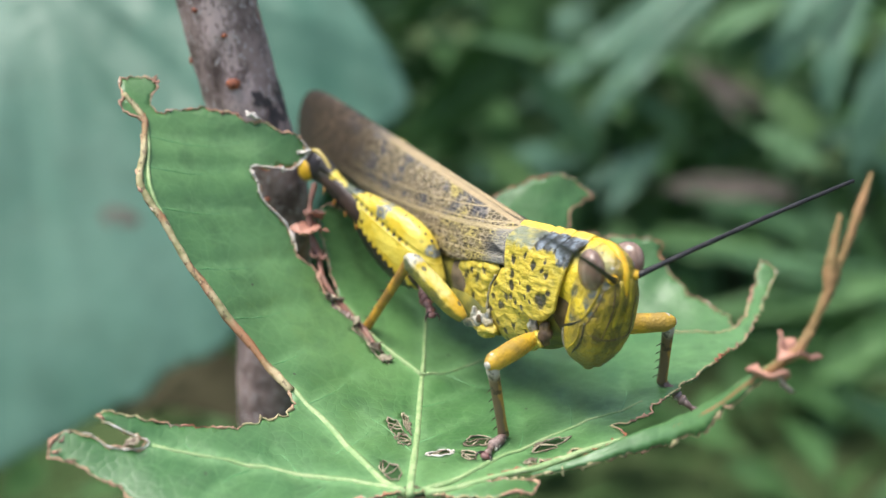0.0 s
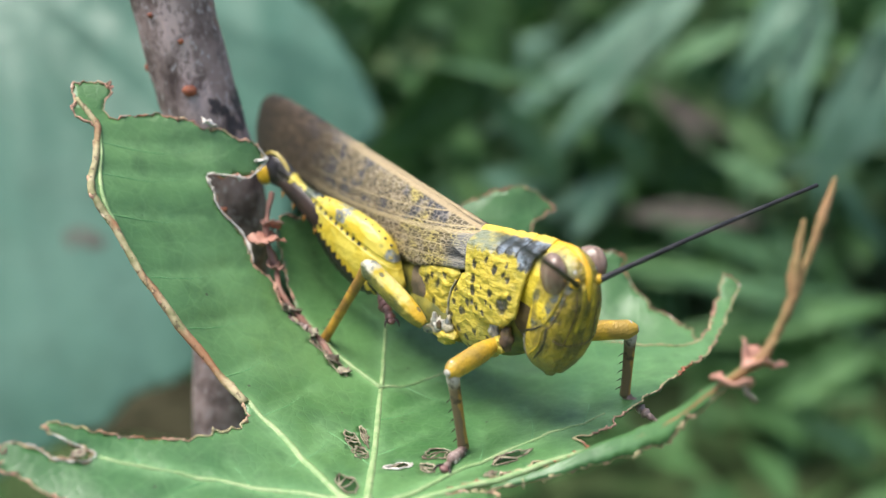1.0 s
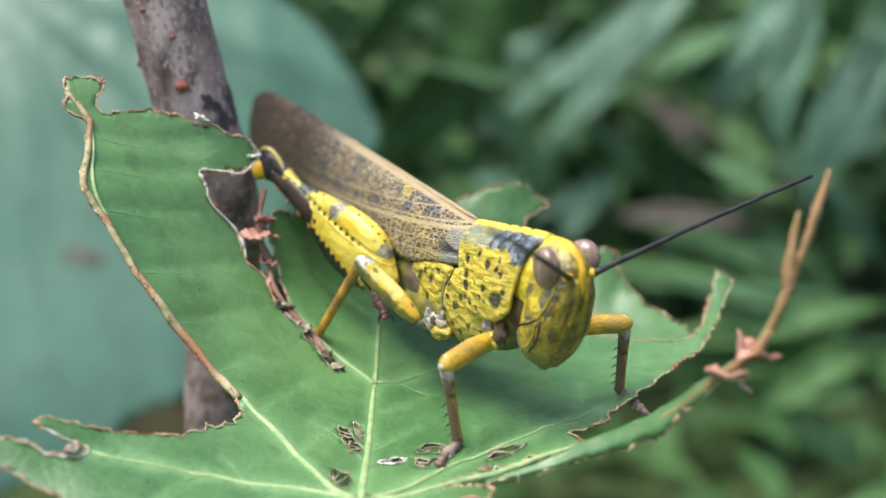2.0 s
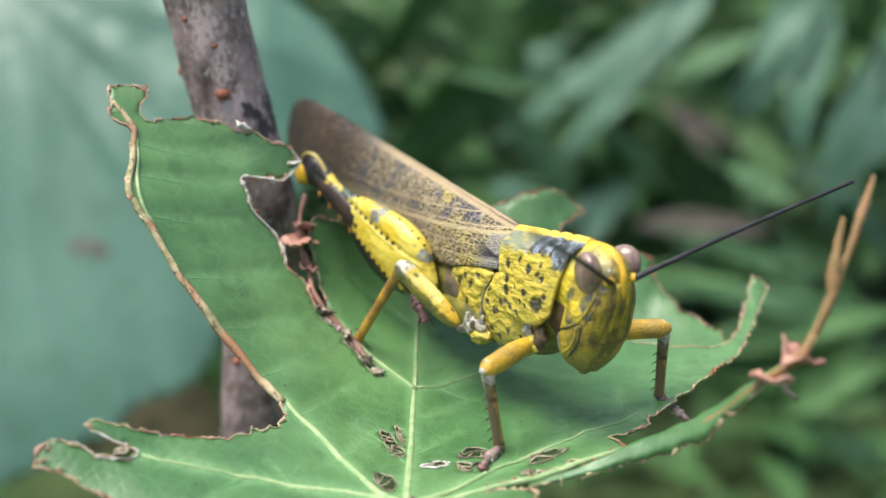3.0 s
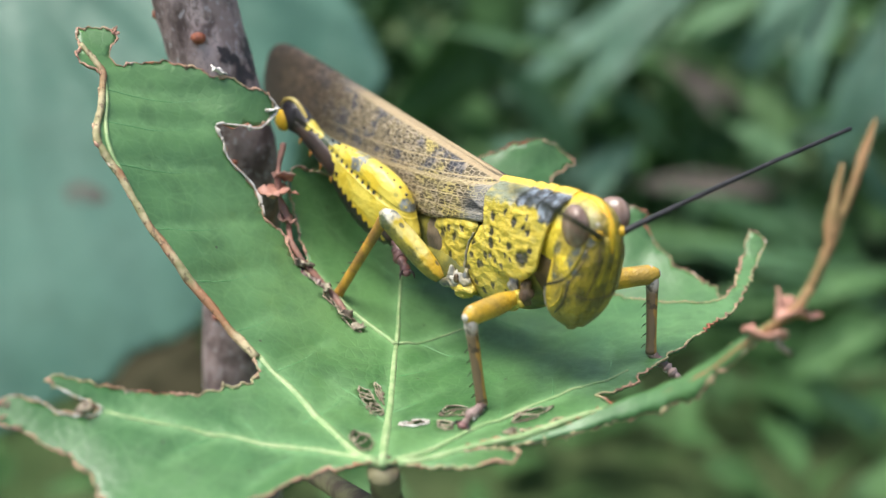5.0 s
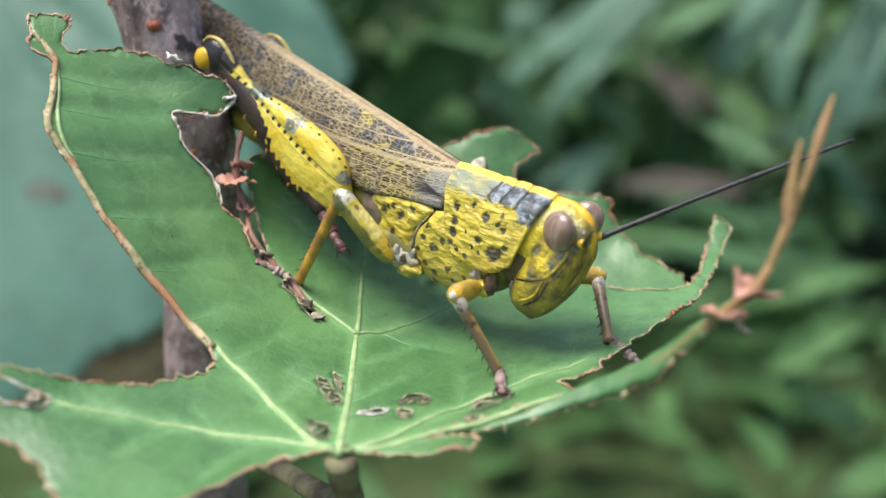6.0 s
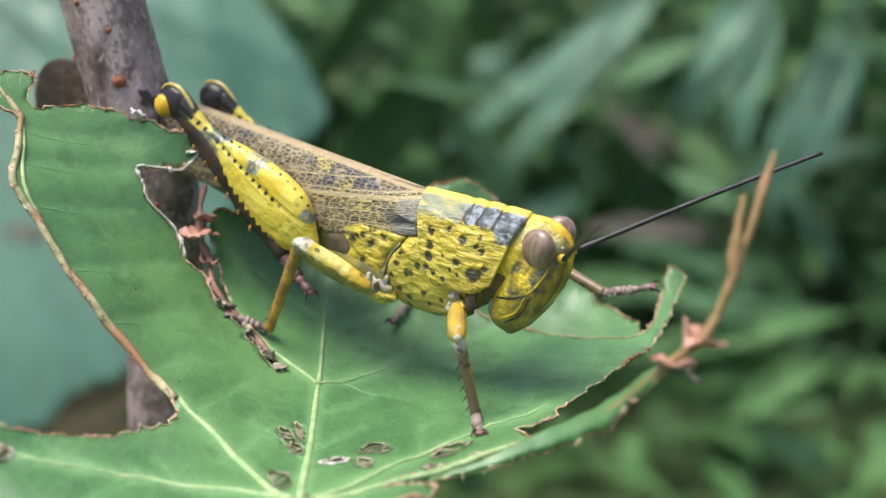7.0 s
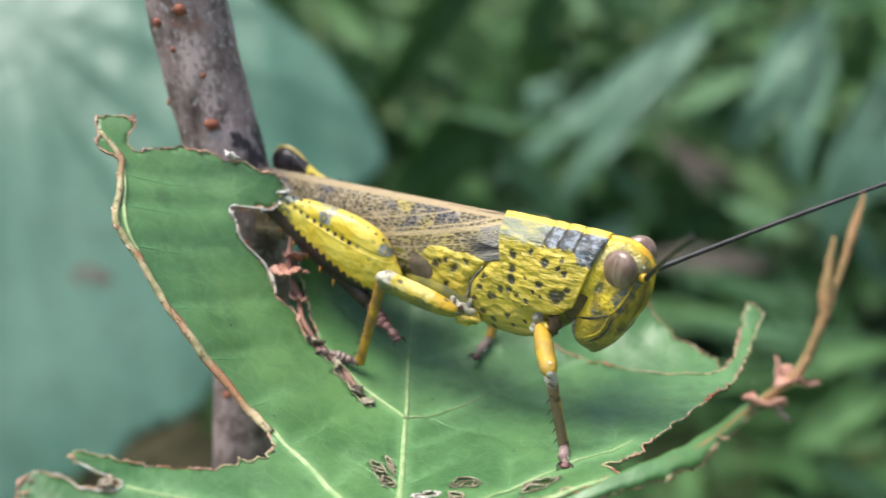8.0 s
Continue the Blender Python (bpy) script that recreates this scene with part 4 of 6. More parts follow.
    for i, q in enumerate(rows):
        p = Vector(q[:3])
        a = Vector((-0.12, 0.93, 0.32)).normalized()
        lo = q[3] * (1 + 0.8 * noise.noise(Vector((i * 0.11, 0, 1))) + 0.4 * noise.noise(Vector((i * 0.7, 6, 1))))
        hi = q[4] * (1 + 0.12 * noise.noise(Vector((i * 0.2, 4, 1))))
        strip.append([(p + a * (-lo + (lo + hi) * k / 5) + Vector((0, 0, -0.6 * (lo if k == 0 else 0) + 0.2 * noise.noise(Vector((i * 0.2, k, 3)))))) * MM for k in range(6)])
    skin(bm, strip, close_ring=False)
    ob = part("lobe_strip", finish(bm), LEAF, leaf)
    sol = ob.modifiers.new("thick", "SOLIDIFY")
    sol.thickness = 0.0003
    for k in (-1, 0):
        part("chewed_rim", ragged([Vector(r[k]) / MM for r in strip], 0.32 if k == 0 else 0.15, 2 + k), RIM, leaf, "rust-brown chewed rim")
    part("dead_tip", tube([(45.2, -35.4, 4.0), (46.5, -34.4, 6.8), (47.4, -33.6, 9.2), (49.4, -31.5, 13.9), (50.8, -29.8, 18.0), (52.1, -28.2, 21.6)], [0.5, 0.55, 0.6, 0.5, 0.55, 0.22], 8, 6, wobble=0.25, seed=3), DEAD_TIP, leaf, "dry brown vein tip")
    part("dead_tip", tube([(47.2, -33.8, 8.6), (47.5, -32.8, 11.0), (47.8, -31.7, 13.3), (48.6, -29.9, 17.0)], [0.5, 0.85, 0.6, 0.25], 8, 6, wobble=0.25, seed=6), DEAD_TIP, leaf, "dry brown vein tip")
    # pale torn edge of the window in the side lobe
    torn = [(-23.0, 34.7), (-21.9, 33.2), (-24.5, 30.2), (-27.3, 29.8), (-30.8, 29.2), (-29.8, 26.8), (-28.7, 24.3), (-24.5, 21.2), (-22.8, 17.0)]
    pts = [on_leaf(q[0], q[1], 0.25 + lump(Vector((q[0], q[1])))) for q in smooth_rows(torn, 9)]
    part("torn_edge", ragged(pts, 0.26, 12), PALE, leaf, "whitish torn leaf edge")
    slot = [(-48.5, -20.7), (-47.4, -20.9), (-45.3, -22.2), (-43.0, -22.4), (-40.9, -22.1), (-40.3, -21.4), (-40.6, -20.8), (-43.5, -19.9), (-46.0, -18.9)]
    pts = [on_leaf(q[0], q[1], 0.2 + lump(Vector((q[0], q[1])))) for q in smooth_rows(slot, 8)]
    part("torn_edge", ragged(pts, 0.12, 14), PALE, leaf, "whitish torn leaf edge")
    chewed_vein = [(-20.6, 29.5), (-21.2, 25.5), (-20.8, 21.5), (-19.2, 17.5), (-18.4, 13.5), (-15.6, 9.6), (-12.0, 5.8), (-9.0, 1.2)]
    pts = [on_leaf(q[0], q[1], 0.35) for q in smooth_rows(chewed_vein, 4)]
    part("chewed_vein", tube(pts, [0.46 + 0.3 * noise.noise(Vector((i * 0.45, 2, 5))) for i in range(len(pts))], 9, 3, wobble=0.14, seed=41), DRY, leaf, "rust-brown gnawed vein")
    return leaf


def crumpled(centre, size, seed, mat, parent, name="dry_scrap", label="crumpled rust-red dry leaf scrap"):
    """A curled scrap of dead blade."""
    bm = bmesh.new()
    rng = random.Random(seed)
    tilt = Euler([rng.uniform(-0.8, 0.8) for _ in range(3)]).to_matrix()
    grid = []
    for i in range(7):
        row = []
        for j in range(6):
            a, b = i / 6 - 0.5, j / 5 - 0.5
            k = Vector((i * 0.7, j * 0.7, seed))
            p = Vector((a * size[0] * (1 + 0.4 * noise.noise(k)), b * size[1] * (1 + 0.5 * noise.noise(k + Vector((9, 0, 0)))), size[2] * (1.6 * b * b + 0.9 * noise.noise(k * 0.9 + Vector((0, 5, 0))))))
            row.append((Vector(centre) + tilt @ p) * MM)
        grid.append(row)
    skin(bm, grid, close_ring=False)
    ob = part(name, finish(bm), mat, parent, label)
    sol = ob.modifiers.new("thick", "SOLIDIFY")
    sol.thickness = 0.0002
    return ob


chewed = build_leaf()
SCRAP = plain("pink_scrap", (0.50, 0.27, 0.20), (0.38, 0.17, 0.12), 260, 0.6)
for u, v, sd in ((-51.4, -23.2, 41), (-50.8, -21.8, 42), (-46.6, -18.2, 43), (-49.4, -24.2, 44), (-46.8, 40.6, 45)):
    crumpled(on_leaf(u, v, 0.0), (1.1, 0.9, 0.4), sd, SCRAP if sd % 2 else DRY, chewed)
crumpled(on_leaf(-31.0, 36.9, 0.4), (2.2, 1.6, 0.8), 17, PALE, chewed, label="whitish curled torn flap")
crumpled((40.8, -36.0, -1.6), (4.8, 3.2, 1.6), 3, SCRAP, chewed)
crumpled((43.6, -35.6, 1.4), (4.4, 3.4, 1.9), 5, SCRAP, chewed)
crumpled((43.0, -34.6, -3.6), (3.4, 2.2, 1.0), 8, CRUMB, chewed)
crumpled(on_leaf(-22.6, 33.0, 0.2), (1.5, 2.0, 0.5), 9, PALE, chewed, label="whitish curled torn flap")
for q, sz, sd in (((-21.4, 21.4, 0.9), (4.8, 4.6, 1.6), 11), ((-20.6, 24.5, 0.7), (3.0, 3.8, 1.2), 13), ((-19.6, 17.5, 0.6), (2.6, 3.0, 1.2), 12)):
    crumpled(on_leaf(*q), sz, sd, SCRAP if sd == 11 else DRY, chewed)
for q, sz, sd in (((-16.5, 9.5, 0.6), (3.0, 1.5, 1.0), 21), ((-13.0, 6.0, 0.6), (2.8, 1.3, 1.0), 22), ((-9.6, 1.2, 0.5), (3.0, 1.6, 1.1), 23), ((-7.6, -0.8, 0.4), (2.0, 1.2, 0.8), 33), ((-42.2, -21.6, 0.3), (2.2, 1.4, 0.8), 26)):
    crumpled(on_leaf(*q), sz, sd, CRUMB, chewed, "chewed_crumb", "grey-brown chewed crumb")


# ---------------------------------------------------------------- background foliage
def back_blade(length, width, sag, fold, mat, parent, seed):
    """An ovate blade along +x with a midrib, drooping and slightly folded; metres."""
    bm = bmesh.new()
    grid = []
    n, m = 18, 10
    for i in range(n + 1):
        t = i / n
        w = width * 0.5 * (math.sin(math.pi * min(1, t * 0.96 + 0.04)) ** 0.75) * (1 - 0.25 * t)
        row = []
        for j in range(m + 1):
            s = j / m * 2 - 1
            z = -sag * length * t * t + fold * abs(s) * w + 0.22 * width * noise.noise(Vector((t * 3, s * 1.5, seed)))
            row.append((t * length, 0.12 * length * math.sin(seed * 2.1) * t * t + s * w * (1 + 0.45 * noise.noise(Vector((t * 3.1, s * 0.8, seed * 1.7)))), z))
        grid.append(row)
    skin(bm, grid, close_ring=False)
    ob = part("blade", finish(bm), mat, parent)
    sol = ob.modifiers.new("thick", "SOLIDIFY")
    sol.thickness = 0.0004
    pts = [(t * length / MM, 0, (-sag * length * t * t) / MM - 0.2) for t in (-0.25, 0, 0.3, 0.6, 0.97)]
    part("midrib", tube(pts, [1.3, 1.2, 0.9, 0.6, 0.2], 6, 3), mat, parent)


# base, tip, width
PALE_LEAVES = [
    ((0.180, 0.609, -0.094), (0.069, 0.557, -0.191), 0.040),
    ((0.247, 0.570, -0.086), (0.193, 0.519, -0.170), 0.050),
    ((0.283, 0.529, -0.107), (0.237, 0.473, -0.194), 0.043),
    ((0.043, 0.612, -0.157), (0.093, 0.613, -0.137), 0.020),
    ((0.023, 0.545, -0.228), (0.080, 0.565, -0.221), 0.026),
    ((0.309, 0.560, -0.191), (0.243, 0.557, -0.206), 0.024),
    ((0.136, 0.577, -0.226), (0.089, 0.533, -0.244), 0.023),
]
MID_LEAVES = [
    ((0.004, 0.556, -0.140), (0.096, 0.564, -0.159), 0.012),
    ((-0.041, 0.627, -0.102), (0.027, 0.601, -0.126), 0.019),
    ((0.165, 0.634, -0.171), (0.220, 0.631, -0.134), 0.025),
    ((0.208, 0.605, -0.224), (0.243, 0.568, -0.235), 0.020),
    ((0.000, 0.600, -0.080), (0.060, 0.580, -0.150), 0.050),
    ((0.030, 0.610, -0.050), (-0.030, 0.560, -0.130), 0.045),
    ((0.090, 0.640, -0.060), (0.060, 0.600, -0.120), 0.050),
]
DARK_LEAVES = [
    ((0.264, 0.416, -0.239), (0.130, 0.402, -0.260), 0.023),
    ((0.240, 0.375, -0.244), (0.188, 0.360, -0.263), 0.025),
    ((0.122, 0.519, -0.262), (0.196, 0.480, -0.258), 0.022),
    ((0.052, 0.638, -0.136), (-0.018, 0.569, -0.222), 0.067),
    ((0.020, 0.569, -0.222), (0.071, 0.525, -0.264), 0.045),
    ((0.290, 0.597, -0.088), (0.267, 0.574, -0.130), 0.044),
    ((0.150, 0.420, -0.270), (0.260, 0.400, -0.262), 0.050),
]
# added dark blades that fill the gap where the ground lies in shade
SHADE_FILLERS = [
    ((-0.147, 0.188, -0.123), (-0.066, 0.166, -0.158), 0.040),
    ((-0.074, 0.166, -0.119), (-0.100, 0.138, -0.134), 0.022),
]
DEAD_LEAVES = [
    ((0.140, 0.567, -0.247), (0.212, 0.551, -0.244), 0.031),
    ((0.169, 0.649, -0.189), (0.210, 0.619, -0.217), 0.029),
]
SOFT_LEAVES = [
    ((0.044, 1.066, -0.273), (0.165, 1.087, -0.321), 0.013),
    ((0.065, 0.997, -0.301), (0.146, 0.996, -0.396), 0.053),
    ((0.177, 0.693, -0.358), (0.403, 0.715, -0.402), 0.019),
    ((0.27, 0.71, -0.438), (0.346, 0.725, -0.5), 0.034),
    ((0.328, 0.681, -0.5), (0.418, 0.7, -0.551), 0.039),
    ((0.185, 1.079, -0.361), (0.269, 1.097, -0.416), 0.038),
    ((0.394, 0.862, -0.348), (0.464, 0.868, -0.429), 0.038),
    ((-0.005, 1.043, -0.206), (0.08, 1.066, -0.248), 0.035),
    ((0.259, 0.89, -0.408), (0.379, 0.911, -0.456), 0.028),
]
TO_CAMERA = Vector((0, -0.5, 0.87))
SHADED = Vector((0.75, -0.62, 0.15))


def place_leaf(a, b, w, mat, label, seed, far=1.5, blades=1, up=TO_CAMERA):
    # the shrub stands well behind the perch; a broad spray is a fan of slim blades
    eye = Vector((0.003, -0.152, 0.07))
    rng = random.Random(seed)
    a, b, w = eye + (Vector(a) - eye) * far, eye + (Vector(b) - eye) * far, w * far
    side = (b - a).cross(TO_CAMERA).normalized()
    for k in range(blades):
        off = side * w * 0.30 * (k - (blades - 1) / 2) if blades > 1 else Vector()
        p = a + off * 0.5 + Vector([rng.uniform(-1, 1) * 0.1 * w for _ in range(3)])
        q = b + off * 1.2 + (b - a) * rng.uniform(-0.2, 0.1) * (blades > 1)
        ob = thing("shrub_leaf", label, "leaf", "leaves behind")
        ob.matrix_world = aim(p / MM, q / MM, up + Vector((rng.uniform(-0.5, 0.5), 0, 0)) * (blades > 1))
        back_blade((q - p).length * 1.1, w * (0.95 if blades == 1 else 0.55), 0.10, 0.3, mat, ob, seed + k * 7)


def build_foliage():
    for k, (a, b, w) in enumerate(PALE_LEAVES):
        place_leaf(a, b, w, BACK_LEAF, "pale green glossy leaf of a shrub behind", k, 1.7, 3)
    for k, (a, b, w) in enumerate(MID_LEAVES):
        place_leaf(a, b, w, SHADE_LEAF if k > 3 else BACK_MID, "leaf of a shrub behind with shade put into its deep green" if k > 3 else "mid green leaf of a shrub behind", k + 10, up=SHADED if k > 3 else TO_CAMERA)
    for k, (a, b, w) in enumerate(SOFT_LEAVES):
        place_leaf(a, b, w, BACK_LEAF if k % 3 == 0 else BACK_MID, "soft grey-green leaf deep in the shrubs", k + 50, 1.0, 2)
    # the broad ones take the green that is darkened for shade
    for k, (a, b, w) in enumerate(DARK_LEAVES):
        place_leaf(a, b, w, SHADE_LEAF if w > 0.04 else BACK_DARK, "dark green shaded leaf of a shrub behind", k + 20, up=SHADED if w > 0.04 else TO_CAMERA)
    for k, (a, b, w) in enumerate(DEAD_LEAVES):
        place_leaf(a, b, w, TWIG, "withered grey-brown leaf in the thicket", k + 30, 1.7, 2)
    for k, (a, b, w) in enumerate(SHADE_FILLERS):
        place_leaf(a, b, w, SHADE_BROWN, "added dark brown leaf standing in for shaded ground", k + 40, 3.2)
    # thicket of small shaded leaves further off
    rng = random.Random(11)
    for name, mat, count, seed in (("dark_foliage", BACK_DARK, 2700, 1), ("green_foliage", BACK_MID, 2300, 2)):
        bm = bmesh.new()
        for k in range(count):
            y = rng.uniform(1.25, 1.8)
            x = rng.uniform(-1.5, 1.5)
            z = rng.uniform(-0.48, 0.12) - 0.16 * y
            if k % 11 == 0 and seed == 1:
                y = rng.uniform(0.8, 1.25)
                x = rng.uniform(-0.9, 0.9)
                z = rng.uniform(-0.78, -0.64)
            m = pose(x, y, z, rng.uniform(0, 60), rng.uniform(-30, 35), rng.uniform(0, 360))
            ln, w = rng.uniform(0.05, 0.13), rng.uniform(0.02, 0.055)
            grid = []
            for i in range(6):
                t = i / 5
                hw = w * 0.5 * math.sin(math.pi * min(1, t * 0.94 + 0.05)) ** 0.8
                grid.append([m @ Vector((t * ln, e * hw, -0.2 * ln * t * t + 0.25 * abs(e) * hw)) for e in (-1, 0, 1)])
            skin(bm, grid, close_ring=False)
        for k in range(60):
            x, y = rng.uniform(-1.5, 1.5), rng.uniform(1.0, 2.2)
            top = rng.uniform(-0.3, 0.0) - 0.14 * y
            tube([(x / MM, y / MM, -810), ((x + rng.uniform(-0.05, 0.05)) / MM, y / MM, (top - 0.25) / MM), ((x + rng.uniform(-0.1, 0.1)) / MM, (y - 0.05) / MM, top / MM)], [6, 4, 2], 6, 4, bm=bm)
        for f in bm.faces:
            f.smooth = True
        solid(name, bm, mat, "dense shaded green leaves of the thicket behind", "foliage", kind="stuff")


build_foliage()


# large lobed leaf close behind the stem; it sways a little
BIG_OUT = [(-75, 81), (-9, 101), (46, 70), (63, 51), (72, 34), (70, 26), (60, 18), (50, 13), (46, -5), (30, -30), (24, -41), (18, -47), (7, -51), (0, -59), (-9, -62), (-22, -69), (-30, -73), (-53, -82), (-95, -80), (-120, 0)]
BIG_POSE = Matrix(((1, 0, 0, -0.173), (0, 0.72, -0.694, 0.430), (0, 0.694, 0.72, -0.168), (0, 0, 0, 1)))
BIG = 2 * MM


def build_big_leaf():
    leaf = thing("lobed_leaf", "large pale green lobed leaf hanging behind the stem", "leaf", m=BIG_POSE)
    out = [Vector(p) for p in smooth_rows(BIG_OUT + BIG_OUT[:1], 4)[:-1]]
    verts = [Vector((p.x, p.y)) for p in (Vector((q[0], q[1], 0)) for q in out)]
    n = len(verts)
    edges = [(i, (i + 1) % n) for i in range(n)]
    for i in range(-40, 26):
        for j in range(-28, 35):
            verts.append(Vector((i * 3.1 + 0.3 * (j % 2), j * 3.1)))
    vs, es, fs, *_ = geometry.delaunay_2d_cdt(verts, edges, [], 1, 1e-5)
    root = Vector((-45, 75))

    def lift(p):
        d = p - root
        w = math.atan2(d.x, -d.y)
        return 0.75 * math.cos(w * 19) * min(1, d.length / 60) + 0.35 * math.cos(w * 47 + 1) + 3 * noise.noise(Vector((p.x * 0.02, p.y * 0.02, 0))) + 1.1 * noise.noise(Vector((p.x * 0.10 + p.y * 0.012, p.y * 0.014, 4))) - 0.0012 * d.length_squared

    bm = bmesh.new()
    made = [bm.verts.new((p.x * BIG, p.y * BIG, lift(p) * BIG)) for p in vs]
    for f in fs:
        bm.faces.new([made[i] for i in f])
    for v in [v for v in bm.verts if not v.link_faces]:
        bm.verts.remove(v)
    ob = part("blade", finish(bm), BIG_LEAF, leaf)
    sol = ob.modifiers.new("thick", "SOLIDIFY")
    sol.thickness = 0.0005
    for k in range(7):
        w = radians(-42 + k * 19)
        d = Vector((math.sin(w), -math.cos(w)))
        far = 150 if k < 5 else 105
        pts = []
        for s in (0, 0.3, 0.6, 0.85):
            p = root + d * far * s
            pts.append((2 * p.x, 2 * p.y, 2 * lift(p) + 0.4))
        part("vein", tube(pts, [1.0, 0.8, 0.6, 0.3], 6, 4), BIG_LEAF, leaf)
    # a brown blemish on the blade
    bm = bmesh.new()
    ring = []
    for k in range(20):
        w = 2 * math.pi * k / 20
        r = 1 + 0.4 * noise.noise(Vector((math.cos(w), math.sin(w), 6)))
        q = Vector((-8.1 + 5.5 * r * math.cos(w), -9.6 + 2.6 * r * math.sin(w)))
        ring.append(bm.verts.new((q.x * BIG, q.y * BIG, (lift(q) + 0.5) * BIG)))
    bm.faces.new(ring)
    part("blemish", finish(bm), TWIG, leaf, "brown blemish")
    p = Vector((2 * root.x, 2 * root.y, 0))
    part("petiole", tube([p, p + Vector((-12, 36, 12)), p + Vector((-50, 100, 20)), p + Vector((-80, 180, 0))], [3.4, 3.4, 3.8, 4.6], 8, 4), VEIN, leaf)
    return leaf


big_leaf = build_big_leaf()


# ---------------------------------------------------------------- the grasshopper
# its own space: x ahead, y to its left, z up
HINGE = (0.0, 0.0, 4.0)
HIPS = {"front_r": (8.2, -5.4, -8.6), "front_l": (9, 4.5, -8.5), "mid_r": (-7.8, -8.0, -9.1), "mid_l": (-7.8, 8.0, -9.1), "hind_r": (-18.0, -6.3, -5.6), "hind_l": (-18.0, 6.3, -5.6)}
BONES = {"front_r": (9.0, 12.8), "front_l": (11.4, 11.7), "mid": (11.5, 17.0), "hind": (31.0, 30.0)}


def pronotum_mesh():
    """The saddle plate: a crest along the top, two flanks with rounded lower corners and a flared rim."""
    bm = bmesh.new()
    rings = []
    stations = [(0.0, 5.3, 4.6), (0.08, 5.5, 4.85), (0.3, 5.8, 5.1), (0.55, 6.2, 5.25), (0.8, 6.55, 5.05), (1.0, 6.65, 4.6)]
    for u, top, hw in smooth_rows(stations, 8):
        ring = []
        x = 15.0 * u
        groove = 0.24 * (math.exp(-((x - 6.8) / 0.45) ** 2) + math.exp(-((x - 9.0) / 0.45) ** 2) + math.exp(-((x - 11.6) / 0.4) ** 2))
        low = 6.3 - 1.2 * u - 1.5 * math.exp(-(u / 0.10) ** 2) - 1.5 * math.exp(-((1 - u) / 0.13) ** 2)
        for k in range(41):
            s = k / 40 * 2 - 1
            a = abs(s)
            if a < 0.34:
                q = a / 0.34
                y, z = hw * 0.74 * q, top + 0.55 * max(0, 1 - q * 3.2) - 1.35 * q ** 1.6
            else:
                q = (a - 0.34) / 0.66
                y = hw * (0.74 + 0.32 * math.sin(q * 2.0))
                z = top - 1.35 - (top - 1.35 + low) * q
            z -= groove * max(0, 1 - 1.3 * a)
            y -= groove * a * (1 if z > 1 else 0.3)
            y += 0.12 * noise.noise(Vector((x * 0.7, z * 0.9, 3 if s > 0 else 8))) * a
            y += 0.3 * (max(0, (a - 0.93) / 0.07) ** 2 + (math.exp(-(u / 0.03) ** 2) + 0.6 * math.exp(-((1 - u) / 0.03) ** 2)) * min(1, a * 3))
            x1 = x + (1 - u) * (-1.7 + 3.9 * a ** 1.4) + u * (0.5 - 2.7 * a ** 1.6)
            ring.append(Vector((x1, math.copysign(y, s), z)) * MM)
        rings.append(ring)
    skin(bm, rings, close_ring=False)
    return finish(bm)


def flank_plate(outline, side, bulge=0.5, seed=0):
    """A chitin plate of the flank: its outline in x and z, lying on the barrel of the thorax, edges sunk."""
    rim = [Vector(p[:2]) for p in smooth_rows(outline + outline[:1], 5)[:-1]]
    verts, n = list(rim), len(rim)
    edges = [(i, (i + 1) % n) for i in range(n)]
    x0, x1 = min(p.x for p in rim), max(p.x for p in rim)
    z0, z1 = min(p.y for p in rim), max(p.y for p in rim)
    for i in range(int((x1 - x0) / 0.55) + 1):
        for j in range(int((z1 - z0) / 0.55) + 1):
            verts.append(Vector((x0 + i * 0.55 + 0.2 * (j % 2), z0 + j * 0.55)))
    vs, es, fs, *_ = geometry.delaunay_2d_cdt(verts, edges, [], 1, 1e-5)
    bm = bmesh.new()
    made = []
    for p in vs:
        d = min(off_line(p, a, b) for a, b in zip(rim, rim[1:] + rim[:1]))
        barrel = 5.15 * max(0.02, 1 - abs((p.y + 5.2) / 8.6) ** 2.6) ** (1 / 2.6) * (1 - 0.0011 * (p.x + 3) ** 2)
        y = barrel - bulge * max(0, 1 - d / 0.9) ** 2 + 0.22 * noise.noise(Vector((p.x * 0.45, p.y * 0.45, seed))) + 0.10 * noise.noise(Vector((p.x * 1.3, p.y * 1.3, seed)))
        made.append(bm.verts.new(Vector((p.x, side * y, p.y)) * MM))
    for f in fs:
        bm.faces.new([made[i] for i in f])
    for q in [q for q in bm.verts if not q.link_faces]:
        bm.verts.remove(q)
    return finish(bm)


